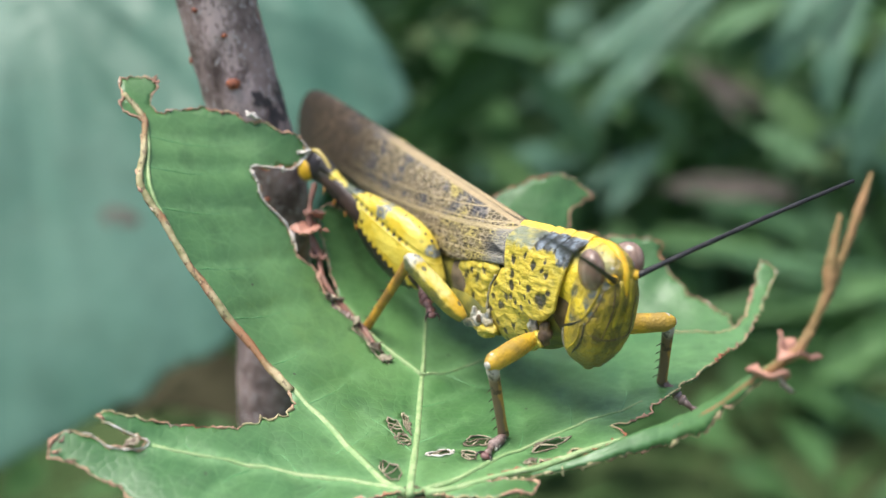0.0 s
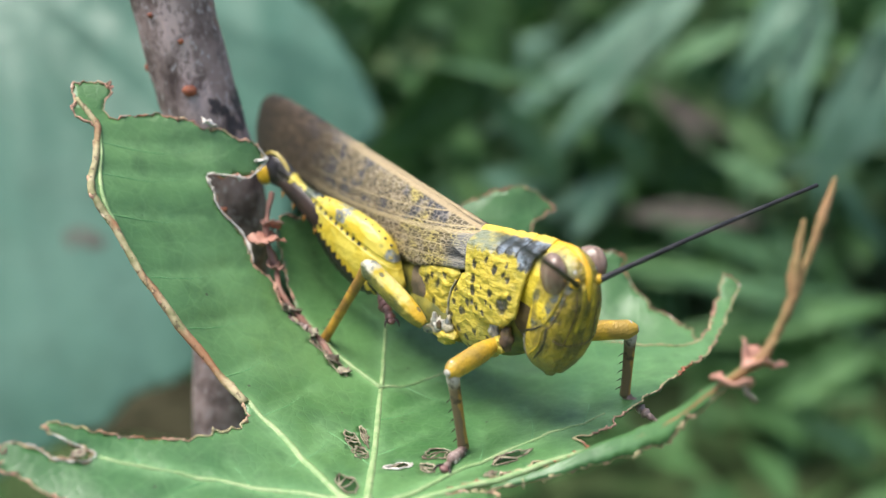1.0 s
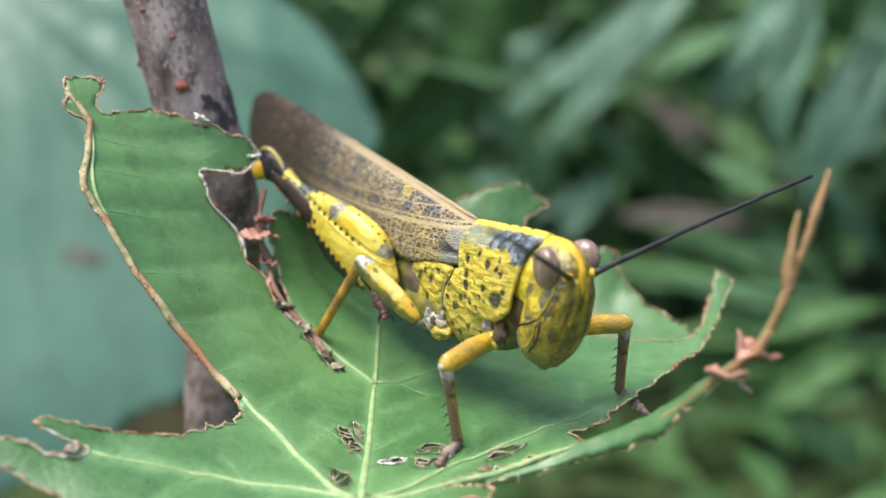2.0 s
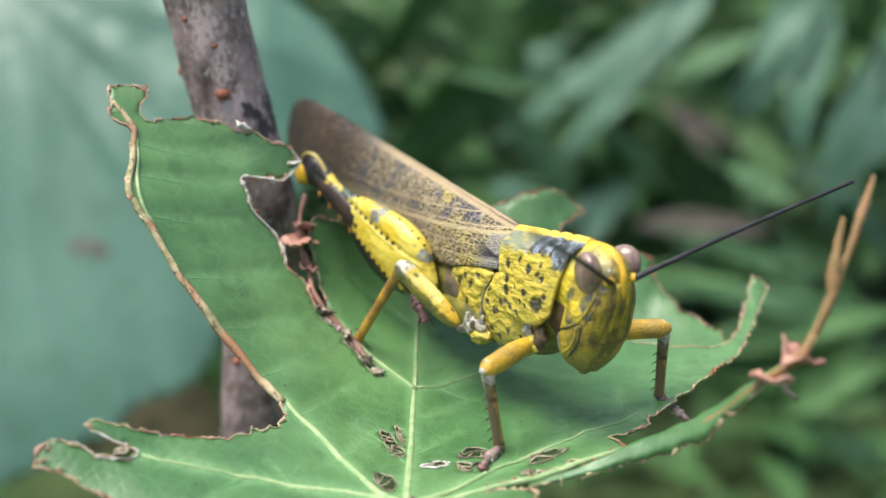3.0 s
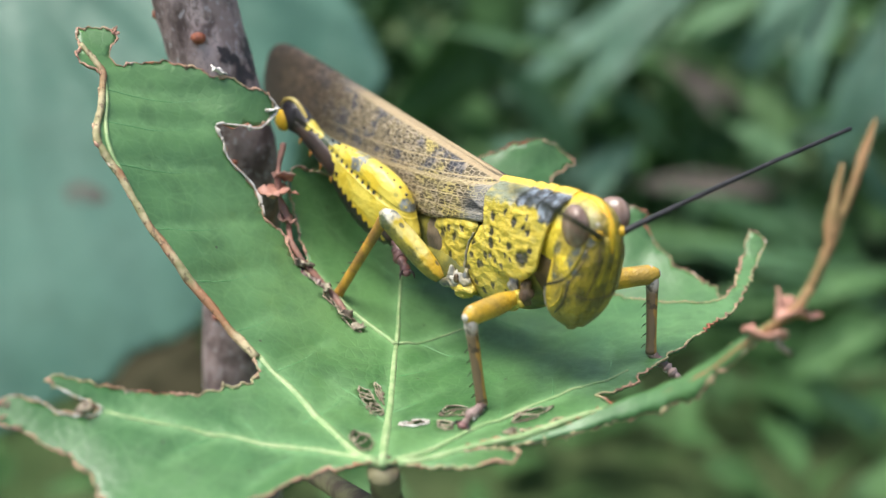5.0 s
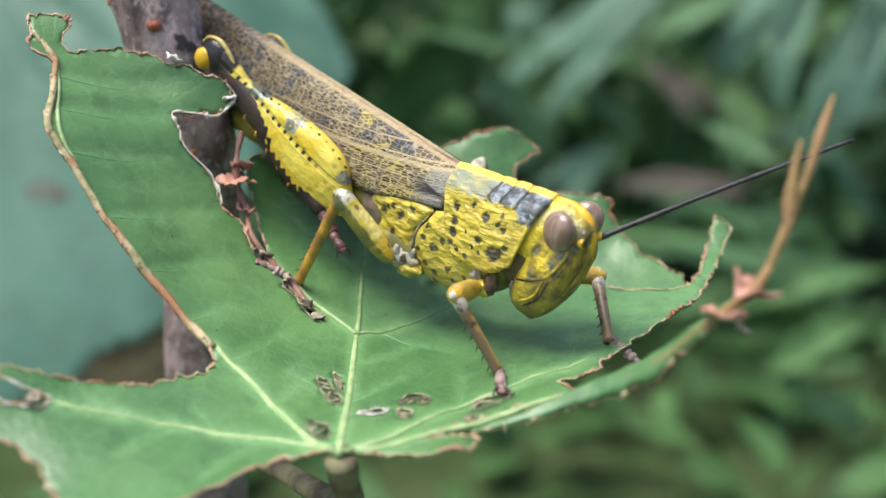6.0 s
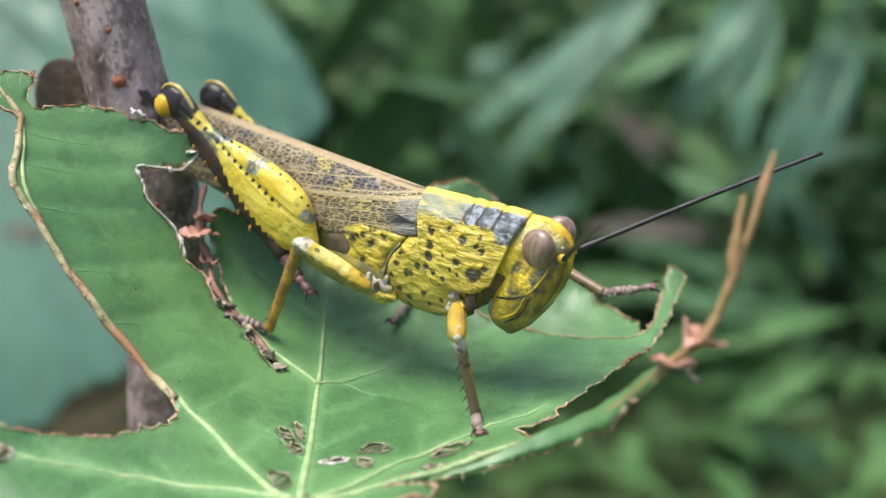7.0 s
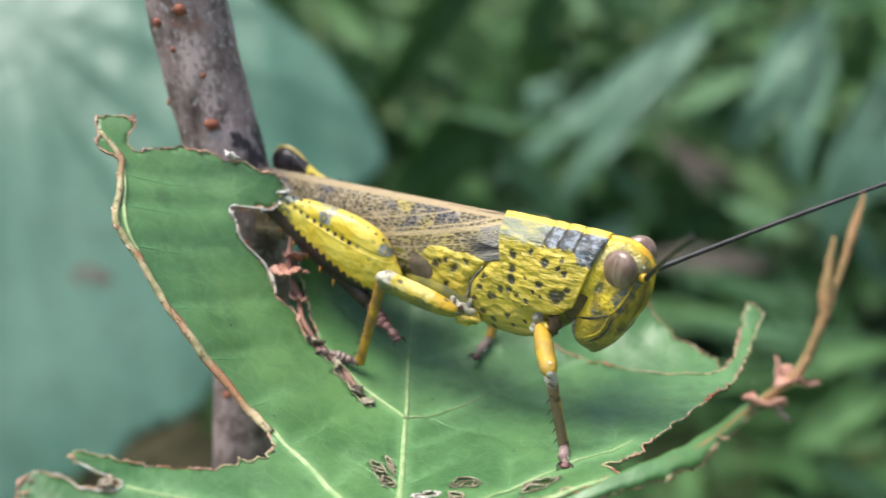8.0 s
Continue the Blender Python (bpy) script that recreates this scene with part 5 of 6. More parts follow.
def femur_mesh(side):
    """The jumping thigh along +x: a flat outer panel, a raised keel above it, a slim neck and the base of the knee."""
    rows = [(-1.8, -0.4, 0.7, 1.2), (0.2, -0.3, 1.5, 2.6), (3.5, -0.1, 2.2, 5.1), (8, -0.2, 2.5, 5.9), (13, -0.3, 2.3, 5.4), (18, -0.1, 1.8, 3.9), (22, 0.15, 1.3, 2.3), (26, 0.3, 1.15, 1.5), (29, 0.4, 1.25, 2.0), (31.5, 0.3, 1.35, 2.5), (33.5, -0.2, 1.2, 2.2), (35.0, -0.6, 0.5, 1.0)]
    bm = bmesh.new()
    rings = []
    for x, zc, hw, hh in smooth_rows(rows, 6):
        x *= 0.94
        hw, hh = max(hw, 0.05), max(hh, 0.05)
        ring = []
        for k in range(32):
            w = 2 * math.pi * k / 32
            c, q = math.cos(w), math.sin(w)
            y = hw * math.copysign(abs(c) ** 0.75, c)
            z = zc + hh * math.copysign(abs(q) ** 0.9, q)
            if 1 < x < 24:
                fade = min(1, (x - 1) / 2, (24 - x) / 4)
                y *= 1 - 0.17 * fade * math.exp(-((q - 0.46) / 0.09) ** 2)
                y *= 1 + 0.035 * fade * math.sin(x * 4.2 + q * 2.5) * (1 if q < 0.3 else 0)
                if q < -0.75:
                    z -= 0.18 * fade * math.sin(x * 4.3)
            ring.append(Vector((x, y, z)) * MM)
        rings.append(ring)
    skin(bm, rings)
    return finish(bm)


def tegmen_mesh(side):
    bm = bmesh.new()
    rings = []
    stations = [(0.0, 1.3, -4.0, 4.4), (0.08, 1.2, -6.2, 4.6), (0.2, 1.2, -9.5, 4.5), (0.45, 1.0, -9.8, 4.1), (0.7, 0.9, -10.6, 3.4), (0.84, 0.7, -11.6, 2.7), (0.91, 0.2, -12.3, 2.3), (0.955, -1.0, -12.4, 1.9), (0.985, -3.0, -11.2, 1.5), (1.0, -6.0, -8.6, 1.0)]
    for t, top, low, out in smooth_rows(stations, 6):
        ring = []
        for k in range(19):
            w = k / 18 * math.pi / 2
            y = 0.03 + (out - 0.03) * math.sin(w) ** 0.8
            z = top + (low - top) * (1 - math.cos(w)) ** 0.85
            y += 0.09 * noise.noise(Vector((t * 14, k * 0.5, 4))) + 0.05 * math.sin(k * 2.6) * (1 if 2 < k < 17 else 0)
            ring.append(Vector((-83 * t, side * y, z)) * MM)
        rings.append(ring)
    skin(bm, rings, close_ring=False)
    return finish(bm)


def shift(bm, at):
    bmesh.ops.translate(bm, verts=bm.verts, vec=Vector(at) * MM)
    return bm


def build_foot(kind, parent, mat=LEG_GREY):
    """Jointed tarsus along +x with pale pads below, a brown toe pad and two claws."""
    k = {"hind": 1.0, "mid": 0.85, "front": 0.95}[kind]
    joints = [((-0.4, 2.9), 0.66), ((2.7, 4.7), 0.72), ((4.4, 7.7), 0.5)]
    made = []
    thick = 1.4 if kind == "hind" else 1.0
    for (a, b), r in joints:
        r *= thick
        pts = [((a + (b - a) * f) * k, 0.1 * math.sin(a + f * 3), 0.05 * math.cos(5 * f)) for f in (0, 0.25, 0.5, 0.75, 1)]
        mesh = tube(pts, [r * 0.75, r * 1.1, r * 0.8, r * 1.2, r * 0.85], 10, 4, wobble=0.12, seed=int(a * 10 + 9))
        made.append(part("tarsus" if made else "foot", mesh, mat, made[0] if made else parent, "mottled grey-brown foot joint"))
    foot = made[0]
    for x in (0.8, 1.9, 3.3, 4.4):
        for side in (-1, 1):
            part("pad", ball((x * k, side * 0.42, -0.25), (0.5, 0.35, 0.4), seg=10, rings=7), JOINT, foot, "pale foot pad")
    part("toe_pad", ball((7.8 * k, 0, -0.1), (0.7, 0.8, 0.5), seg=12, rings=8), HIND_FOOT, foot, "brown toe pad")
    for side in (-1, 1):
        q = [(7.4 * k, 0.3 * side, 0.1), (8.3 * k, 0.95 * side, 0.2), (9.0 * k, 1.15 * side, -0.5)]
        part("claw", tube(q, [0.26, 0.2, 0.04], 6, 3), SHIN, foot, "dark foot claw")
    return foot


def build_grasshopper():
    bug = thing("grasshopper", "yellow and black spotted grasshopper with folded brown wings on the leaf", "grasshopper")
    limbs = {}
    ob = part("pronotum", pronotum_mesh(), PRONOTUM, bug, "yellow saddle plate with black spots and dark band")
    sol = ob.modifiers.new("thick", "SOLIDIFY")
    sol.thickness, sol.offset = 0.0004, 0
    # thorax: two plates on each side, over a core
    part("thorax", loft([(-15, 0, -4, 3.4, 4.2), (-10, 0, -5.4, 4.2, 6.6), (-4, 0, -5.9, 4.5, 7.3), (3, 0, -5.6, 4.5, 7.2), (8, 0, -4.8, 4.2, 6.4), (11, 0, -3.4, 3.7, 5.4)], 26, 5), BELLY, bug)
    part("neck", loft([(8.5, 0, -3.2, 3.8, 5.6), (11.5, 0, -2.6, 4.0, 5.8), (14.0, 0, -1.8, 3.9, 5.9), (16.5, 0, -1.2, 3.2, 5.2)], 22, 4), NECK, bug, "dark brown skin between head and plate")
    part("sternum", loft([(-19, 0, -8.0, 2.6, 2.0), (-16.5, 0, -8.6, 4.6, 3.3), (-12, 0, -8.9, 5.5, 3.9), (-8, 0, -9.3, 5.7, 3.9), (-4.5, 0, -9.6, 5.2, 3.6), (-2, 0, -9.8, 3.6, 2.6)], 24, 5), BELLY, bug, "olive underside of the thorax")
    front = [(-1.6, -0.6), (1.6, 0.2), (5, 0.3), (8, -1.2), (9, -5), (8.4, -8.4), (7.0, -10.6), (5.0, -12.0), (1.3, -12.9), (-2.0, -12.6), (-3.6, -10.6), (-4.5, -8.0), (-4.5, -5.2), (-3.0, -3.0)]
    rear = [(-14.6, -2.8), (-12.4, -1.2), (-8.4, -0.6), (-4.5, -0.3), (-2.6, -0.5), (-2.1, -1.1), (-3.6, -3.0), (-4.9, -4.9), (-4.9, -7.0), (-6.0, -9.6), (-8.5, -10.8), (-12.5, -10.4), (-14.6, -7.8), (-15.2, -5.0)]
    for s in (-1, 1):
        part("side_plate", flank_plate(front, s, 0.5, 2), THORAX, bug, "yellow spotted thorax plate")
        part("side_plate", flank_plate(rear, s, 0.55, 5), THORAX, bug, "yellow spotted thorax plate")
        part("furrow", tube([(-2.6, s * 4.75, -1.9), (-4.1, s * 4.8, -4.2), (-4.8, s * 4.8, -6.6), (-5.4, s * 4.5, -9.6)], [0.12, 0.17, 0.22, 0.34], 8, 6, wobble=0.5, seed=6), KNEE, bug, "pale furrow between the thorax plates")
        for q, size, mat in (((-6.3, 5.6, -9.5), (1.8, 1.0, 1.0), JOINT), ((-4.6, 5.2, -9.7), (1.5, 1.0, 1.1), KNEE), ((-4.6, 5.0, -10.9), (2.4, 1.5, 1.2), THIGH), ((-6.6, 6.2, -8.5), (0.6, 0.6, 0.7), JOINT), ((-4.2, 5.2, -8.7), (0.5, 0.5, 0.9), KNEE), ((-7.8, 5.7, -10.6), (1.6, 1.0, 0.9), KNEE), ((-5.0, 6.3, -9.2), (0.5, 0.4, 0.6), NECK), ((7.4, 4.9, -7.0), (0.9, 0.7, 1.2), JOINT), ((8.6, 5.0, -8.5), (1.3, 1.0, 1.3), THIGH), ((9.8, 4.6, -7.6), (1.1, 0.9, 1.6), NECK), ((7.0, 5.1, -8.8), (0.6, 0.6, 0.8), JOINT)):
            bm = ball((0, 0, 0), size, seg=16, rings=12)
            for w in bm.verts:
                w.co *= 1 + 0.6 * noise.noise(w.co / MM * 1.5 + Vector(q))
            part("coxa", shift(bm, (q[0], s * q[1], q[2])), mat, bug, "pale grey hip joint")
    # abdomen in rings
    for k in range(9):
        x = -12 - k * 4.3
        r = 5.5 - 0.42 * k
        z = -5.9 + 0.36 * k
        part("abdomen_ring", loft([(x + 0.6, 0, z, r * 0.86, r), (x - 0.4, 0, z + 0.05, r * 0.9, r * 1.04), (x - 3.6, 0, z + 0.25, r * 0.86, r * 0.98), (x - 4.4, 0, z + 0.35, r * 0.8, r * 0.9)], 18, 3), FOLD if k < 1 else BELLY, bug)
    # head
    head = part("head", loft([(7.0, 17.2, 0, 0.9, 0.6), (6.5, 17.4, 0, 2.3, 1.6), (5.0, 17.9, 0, 4.0, 2.5), (3.0, 17.9, 0, 4.4, 3.2), (0, 17.6, 0, 4.7, 4.0), (-2.5, 17.2, 0, 4.3, 4.5), (-5.5, 16.3, 0, 4.2, 4.6), (-8.2, 15.4, 0, 3.7, 4.1), (-10.2, 14.7, 0, 2.8, 3.0), (-11.7, 14.2, 0, 1.1, 1.3)], 36, 6, 2.5, axis="z"), HEAD, bug, "yellow head with dark mottling and orange crown")
    part("nape", loft([(12.4, 0, 0.4, 4.2, 5.4), (14.5, 0, 0.5, 4.2, 5.6), (16.5, 0, 0.8, 3.7, 5.5), (18.2, 0, 1.0, 2.6, 5.0), (19.5, 0, 1.2, 1.4, 4.4)], 24, 4), HEAD, head)
    part("crown", tube([(13.6, 0, 6.1), (16.0, 0, 6.5), (18.6, 0, 6.5), (20.5, 0, 5.7), (21.8, 0, 4.1), (22.1, 0, 2.4), (21.9, 0, 0.2), (21.4, 0, -2.0)], [0.5, 0.62, 0.7, 0.72, 0.66, 0.55, 0.4, 0.15], 14, 6, wobble=0.1), CROWN, head, "orange-yellow ridge over the crown")
    for s in (-1, 1):
        eye = ball((0, 0, 0), (2.75, 1.8, 3.5), seg=32, rings=20)
        bmesh.ops.rotate(eye, verts=eye.verts, matrix=Euler((radians(-10 * s), radians(34), radians(14 * s))).to_matrix())
        part("eye", shift(eye, (18.3, s * 2.7, 3.4)), EYE, head, "glossy streaked brown compound eye")
        part("antenna_socket", ball((21.7, s * 1.9, 2.9), (0.85, 0.75, 0.7)), KNEE_LOBE, head, "orange feeler socket")
        part("ocellus", ball((21.4, s * 1.6, 4.3), (0.35, 0.35, 0.35), seg=10, rings=8), JOINT, head, "pale simple eye")
        part("face_ridge", tube([(22.1, s * 0.75, 2.6), (21.9, s * 0.8, -0.5), (20.9, s * 1.0, -3.6), (19.4, s * 1.4, -6.2)], [0.36, 0.42, 0.36, 0.15], 10, 4, wobble=0.15), FACE_RIDGE, head, "olive-yellow ridge of the face")
        part("mandible", loft([(-6.2, 17.2, s * 2.0, 2.1, 1.7), (-8.2, 16.6, s * 1.9, 2.2, 1.8), (-10.2, 15.8, s * 1.4, 1.6, 1.4), (-11.9, 15.0, s * 0.8, 0.7, 0.6)], 16, 4, axis="z"), HEAD, head)
        part("palp", tube([(12.7, s * 3.2, -6.2), (12.5, s * 3.2, -7.6), (12.8, s * 2.9, -9.0), (13.6, s * 2.5, -10.4)], [0.3, 0.3, 0.34, 0.2], 8, 4, wobble=0.25), KNEE, head, "pale grey mouth palp")
    shell = bpy.data.objects["head"]
    tree = BVHTree.FromPolygons([v.co.copy() for v in shell.data.vertices], [tuple(p.vertices) for p in shell.data.polygons])
    for s in (-1, 1):
        for line, r, mat, name, label in ((((13.2, 4.4, -5.3), (14.8, 4.6, -4.8), (16.4, 4.6, -4.2), (18.2, 4.6, -3.2)), 0.16, FEELER, "suture", "dark groove of the cheek"), (((20.9, 3.4, 2.4), (20.5, 3.8, 0.6), (19.3, 4.3, -1.9), (18.2, 4.6, -3.3)), 0.20, FACE_RIDGE, "cheek_ridge", "yellow ridge of the cheek"), (((18.2, 4.6, -3.6), (17.2, 4.4, -6.2), (14.6, 3.8, -8.4)), 0.18, FACE_RIDGE, "cheek_ridge", "yellow ridge of the cheek"), (((18.9, 4.4, -3.4), (17.8, 4.2, -6.4), (15.2, 3.6, -8.9)), 0.14, FEELER, "suture", "dark groove of the cheek"), (((21.7, 1.5, 1.8), (21.4, 1.6, -0.6), (20.4, 1.8, -3.4), (19.3, 2.1, -5.6)), 0.10, NECK, "suture", "dark groove of the face"), (((21.4, 3.0, 1.6), (20.9, 3.4, -0.2), (19.9, 3.9, -2.2), (18.7, 4.2, -4.0)), 0.10, NECK, "suture", "dark groove of the face"), (((19.2, 3.6, -5.2), (19.6, 2.0, -5.9), (19.7, 0.0, -6.1)), 0.10, NECK, "suture", "dark groove over the lip")):
            pts = [Vector(tree.find_nearest(Vector((q[0], s * q[1], q[2])) * MM)[0]) / MM for q in smooth_rows(line, 6)]
            n = len(pts) - 1
            part(name, tube(pts, [r * (0.4 + 0.6 * math.sin(math.pi * (0.15 + 0.7 * i / n))) for i in range(n + 1)], 8, 1, wobble=0.2), mat, head, label)
    part("lip", loft([(-5.4, 19.2, 0, 0.8, 2.4), (-7.4, 18.2, 0, 1.1, 2.3), (-9.6, 17.0, 0, 1.2, 1.9), (-11.4, 15.8, 0, 0.7, 1.1)], 14, 4, axis="z"), HEAD, head)
    # folded wings
    for s, key in ((-1, "wing_r"), (1, "wing_l")):
        ob = part("wing", tegmen_mesh(s), WING, bug, "folded brown wing with a pale vein net and dark tip")
        sol = ob.modifiers.new("thick", "SOLIDIFY")
        sol.thickness, sol.offset = 0.00015, 0
        limbs[key] = ob
    # feelers
    for key in ("antenna_r", "antenna_l"):
        pts = [(k * 2.45, 0, 0.25 * math.sin(k / 15 * math.pi)) for k in range(16)]
        limbs[key] = part("antenna", tube(pts, [0.5, 0.42] + [0.37 + 0.03 * (k % 2) - 0.006 * k for k in range(14)], 8, 2), FEELER, bug, "long black feeler")
    # legs
    for key in HIPS:
        kind, side = key.split("_")
        s = -1 if side == "r" else 1
        lf, lt = BONES[key if kind == "front" else kind]
        if kind == "hind":
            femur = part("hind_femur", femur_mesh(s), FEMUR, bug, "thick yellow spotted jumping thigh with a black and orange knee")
            for q in range(12):
                x = 3 + q * 1.6
                part("ridge_tooth", ball((x, -s * 0.5, 5.5 - 0.25 * max(0, x - 9.5) - 0.12 * max(0, 6 - x)), (0.3, 0.24, 0.17), seg=8, rings=6), FEELER, femur)
            o = -s
            part("knee_cap", ball((30.6, 0, 0.25), (3.1, 1.65, 2.75), seg=18, rings=12), KNEE_BLACK, femur, "glossy black knee")
            part("knee_rim", tube([(24.6, o * 0.3, 1.4), (27.0, o * 0.4, 1.9), (29.2, o * 0.4, 2.8), (31.4, o * 0.4, 3.0), (33.2, o * 0.4, 2.0), (33.9, o * 0.4, 0.4)], [0.2, 0.3, 0.36, 0.36, 0.28, 0.15], 12, 6, wobble=0.08), KNEE_RIM, femur, "pale yellow rim of the knee")
            part("knee_lobe", ball((31.8, o * 1.0, -1.2), (1.8, 1.1, 1.9)), KNEE_LOBE, femur, "orange knee lobe")
            tibia = part("hind_tibia", loft([(-0.6, 0, 0, 0.9, 1.0), (1.5, 0, 0, 1.1, 1.3), (5, 0, 0.2, 1.25, 1.9), (16, 0, 0.5, 1.3, 2.3), (24, 0, 0.2, 1.2, 1.7), (lt, 0, 0, 1.1, 1.3)], 12, 4), SHIN, bug, "dark hind shin with orange spines")
            for q in range(7):
                for e in (-1, 1):
                    x = 5 + q * 3.1 + 0.7 * e
                    part("spine", tube([(x, 0.8 * e, -1.0), (x + 0.4, 1.1 * e, -1.5), (x + 0.7, 1.2 * e, -1.9)], [0.24, 0.18, 0.04], 6, 2), SPINE, tibia)
            foot = build_foot(kind, bug, HIND_FOOT)
        else:
            fat = 1.75 if kind == "mid" else 1.55
            femur = part("femur", loft([(-0.8, 0, 0, 0.7, 0.8), (1, 0, 0, fat * 0.72, fat * 0.8), (lf * 0.4, 0, 0, fat * 0.9, fat), (lf * 0.8, 0, 0, fat * 0.86, fat * 0.94), (lf * 0.97, 0, 0, fat * 0.82, fat * 0.9), (lf + 0.9, 0, 0, 0.6, 0.7)], 14, 4), GOLD if kind == "mid" else LEG, bug, "lemon thigh with an orange base and a mottled grey knee end" if kind == "mid" else "orange-yellow thigh")
            part("knee", loft([(lf - 1.8, 0, 0.1, fat * 0.70, fat * 0.80), (lf - 0.3, 0, 0.1, fat * 0.72, fat * 0.84), (lf + 0.4, 0, 0, fat * 0.55, fat * 0.62), (lf + 1.1, 0, 0, 0.45, 0.45)], 14, 3), KNEE if kind == "mid" else JOINT, femur, "pale grey knee")
            mat = AMBER_SHIN if kind == "mid" else SHANK
            tibia = part("tibia", loft([(-0.4, 0, 0, 0.6, 0.7), (1.2, 0, 0, 0.95, 1.0), (3, 0, 0, 0.82, 0.9), (lt * 0.8, 0, 0, 0.72, 0.8), (lt, 0, 0, 0.85, 0.85)], 12, 4), mat, bug, "orange shin" if kind == "mid" else "grey-brown shin")
            for q in range(5):
                for e in (-1, 1):
                    x = lt * (0.35 + 0.13 * q)
                    part("spine", tube([(x, 0.5 * e, -0.4), (x + 0.4, 0.8 * e, -0.8), (x + 0.9, 1.0 * e, -1.1)], [0.11, 0.08, 0.02], 5, 2), SHIN, tibia)
            foot = build_foot(kind, bug)
        limbs[key] = (femur, tibia, foot)
    return bug, limbs


bug, limbs = build_grasshopper()


# ---------------------------------------------------------------- what moves
BODY_ROWS = [
    (0.0, 0.01428, -0.00093, -0.00431, -4.99, -10.48, -58.21),
    (0.5, 0.01444, -0.00056, -0.00404, -5.38, -10.51, -58.16),
    (1.0, 0.01433, -0.00034, -0.00383, -4.71, -9.90, -58.10),
    (2.5, 0.01423, -0.00035, -0.00387, -3.99, -10.00, -58.55),
    (3.0, 0.01420, -0.00018, -0.00383, -4.30, -10.05, -58.71),
    (3.5, 0.01416, -0.00006, -0.00392, -4.05, -10.10, -58.69),
    (4.0, 0.01414, 0.00039, -0.00420, -4.11, -9.99, -58.46),
    (4.5, 0.01425, 0.00113, -0.00456, -4.36, -9.74, -57.97),
    (5.0, 0.01430, 0.00179, -0.00493, -3.95, -9.10, -57.57),
    (5.2, 0.01404, 0.00198, -0.00492, -3.91, -8.16, -57.30),
    (6.3, 0.01345, 0.00758, -0.00751, -4.67, 7.19, -38.10),
    (6.5, 0.01375, 0.00742, -0.00691, -5.74, 5.91, -37.95),
    (7.0, 0.01501, 0.00764, -0.00290, -1.83, 5.24, -33.75),
    (7.5, 0.01471, 0.01025, -0.00212, -1.86, 3.81, -31.66),
    (8.0, 0.01437, 0.00801, -0.00045, 0.68, 4.26, -33.16),
]
# feet in the world, millimetres; knees and feeler tips in the animal's space
FEET = {
    "front_r": [(0, (9.8, -18.2, -23.3)), (5.2, (9.8, -18.2, -23.3)), (6.3, (20.2, -11.6, -23.8)), (8, (20.8, -9.6, -24.2))],
    "front_l": [(0, (34.4, -5.2, -23.0)), (6.5, (34.6, -6.4, -22.6)), (7.0, (41, 6, -13.5)), (7.5, (30.2, 8.7, -9.3)), (8, (30.0, 6.3, -7.4))],
    "mid_r": [(0, (-11.8, 8.5, -21.4)), (5.2, (-11.8, 8.5, -21.4)), (7.5, (-10.2, 9.2, -20.4)), (8, (-9.9, 9.3, -20.3))],
    "mid_l": [(0, (11.6, 25.3, -24.6)), (8, (11.6, 25.3, -24.6))],
}
# where the toes point, in the world
TOES = {
    "front_r": [(0, (5.7, -28.3, -21.0)), (5.2, (5.7, -28.3, -21.0)), (6.3, (20.5, -22.0, -21.0)), (8, (19.8, -20.2, -21.8))],
    "front_l": [(0, (41.5, -11.0, -27.0)), (6.5, (41.5, -11.0, -27.0)), (7.0, (52, 4, -11)), (7.5, (32.5, 7.6, -2.4)), (8, (32.0, 4.8, -0.6))],
    "mid_r": [(0, (-19.0, 9.4, -17.0)), (8, (-19.0, 9.4, -17.0))],
    "mid_l": [(0, (8.0, 17.0, -25.0)), (8, (8.0, 17.0, -25.0))],
}
POLES = {
    "front_r": [(0, (2.3, -8.5, -1.9)), (5.2, (2.3, -8.5, -1.9)), (6.5, (3.6, -7.7, 2.9)), (8, (5.3, -7.2, -0.9))],
    "front_l": [(0, (4.6, 10.0, -0.6)), (5.0, (4.6, 10.0, -0.6)), (6.3, (3.0, 9.7, 1.5)), (6.5, (3.0, 9.7, 1.5)), (7.0, (3.0, 9.7, 1.5)), (7.5, (0.0, 1.0, 0.4)), (8, (0.0, 1.0, 0.4))],
    "mid_r": [(0, (-2.0, -2.5, 9.5)), (5.2, (-2.0, -2.5, 9.5)), (6.5, (-5.0, -3.0, 8.0)), (8, (-5.7, -3.3, 7.5))],
    "mid_l": [(0, (0, 0.5, 0.9)), (8, (0, 0.5, 0.9))],
}
KNEES = {
    "hind_r": [(0, (-43.4, -14.7, 9.1)), (5.0, (-43.4, -12.8, 9.4)), (6.5, (-43.8, -9.5, 11.5)), (7.0, (-44.0, -6.5, 8.6)), (7.5, (-46.4, -6.7, 2.8)), (8, (-47.2, -7.3, 1.2))],
    "hind_l": [(0, (-43, 2.0, 7.8)), (5.0, (-43, 2.0, 7.6)), (6.5, (-45, 2, 10.0)), (7.0, (-45.6, 2.9, 7.4)), (7.5, (-47.0, 3.0, 2.6)), (8, (-46.6, 3.2, 0.6))],
}
SHINS = {"hind_r": [(0, (-18.0, -7.6, -8.0)), (5.0, (-18.0, -7.6, -8.0)), (6.5, (-17.0, -7.8, -10.6)), (7.0, (-17.0, -7.6, -13.5)), (7.5, (-17.5, -7.0, -15.2)), (8, (-18.2, -6.6, -16.0))], "hind_l": [(0, (-20, 7.5, -12)), (6.5, (-20, 7.5, -12)), (8, (-19, 7.5, -18))]}
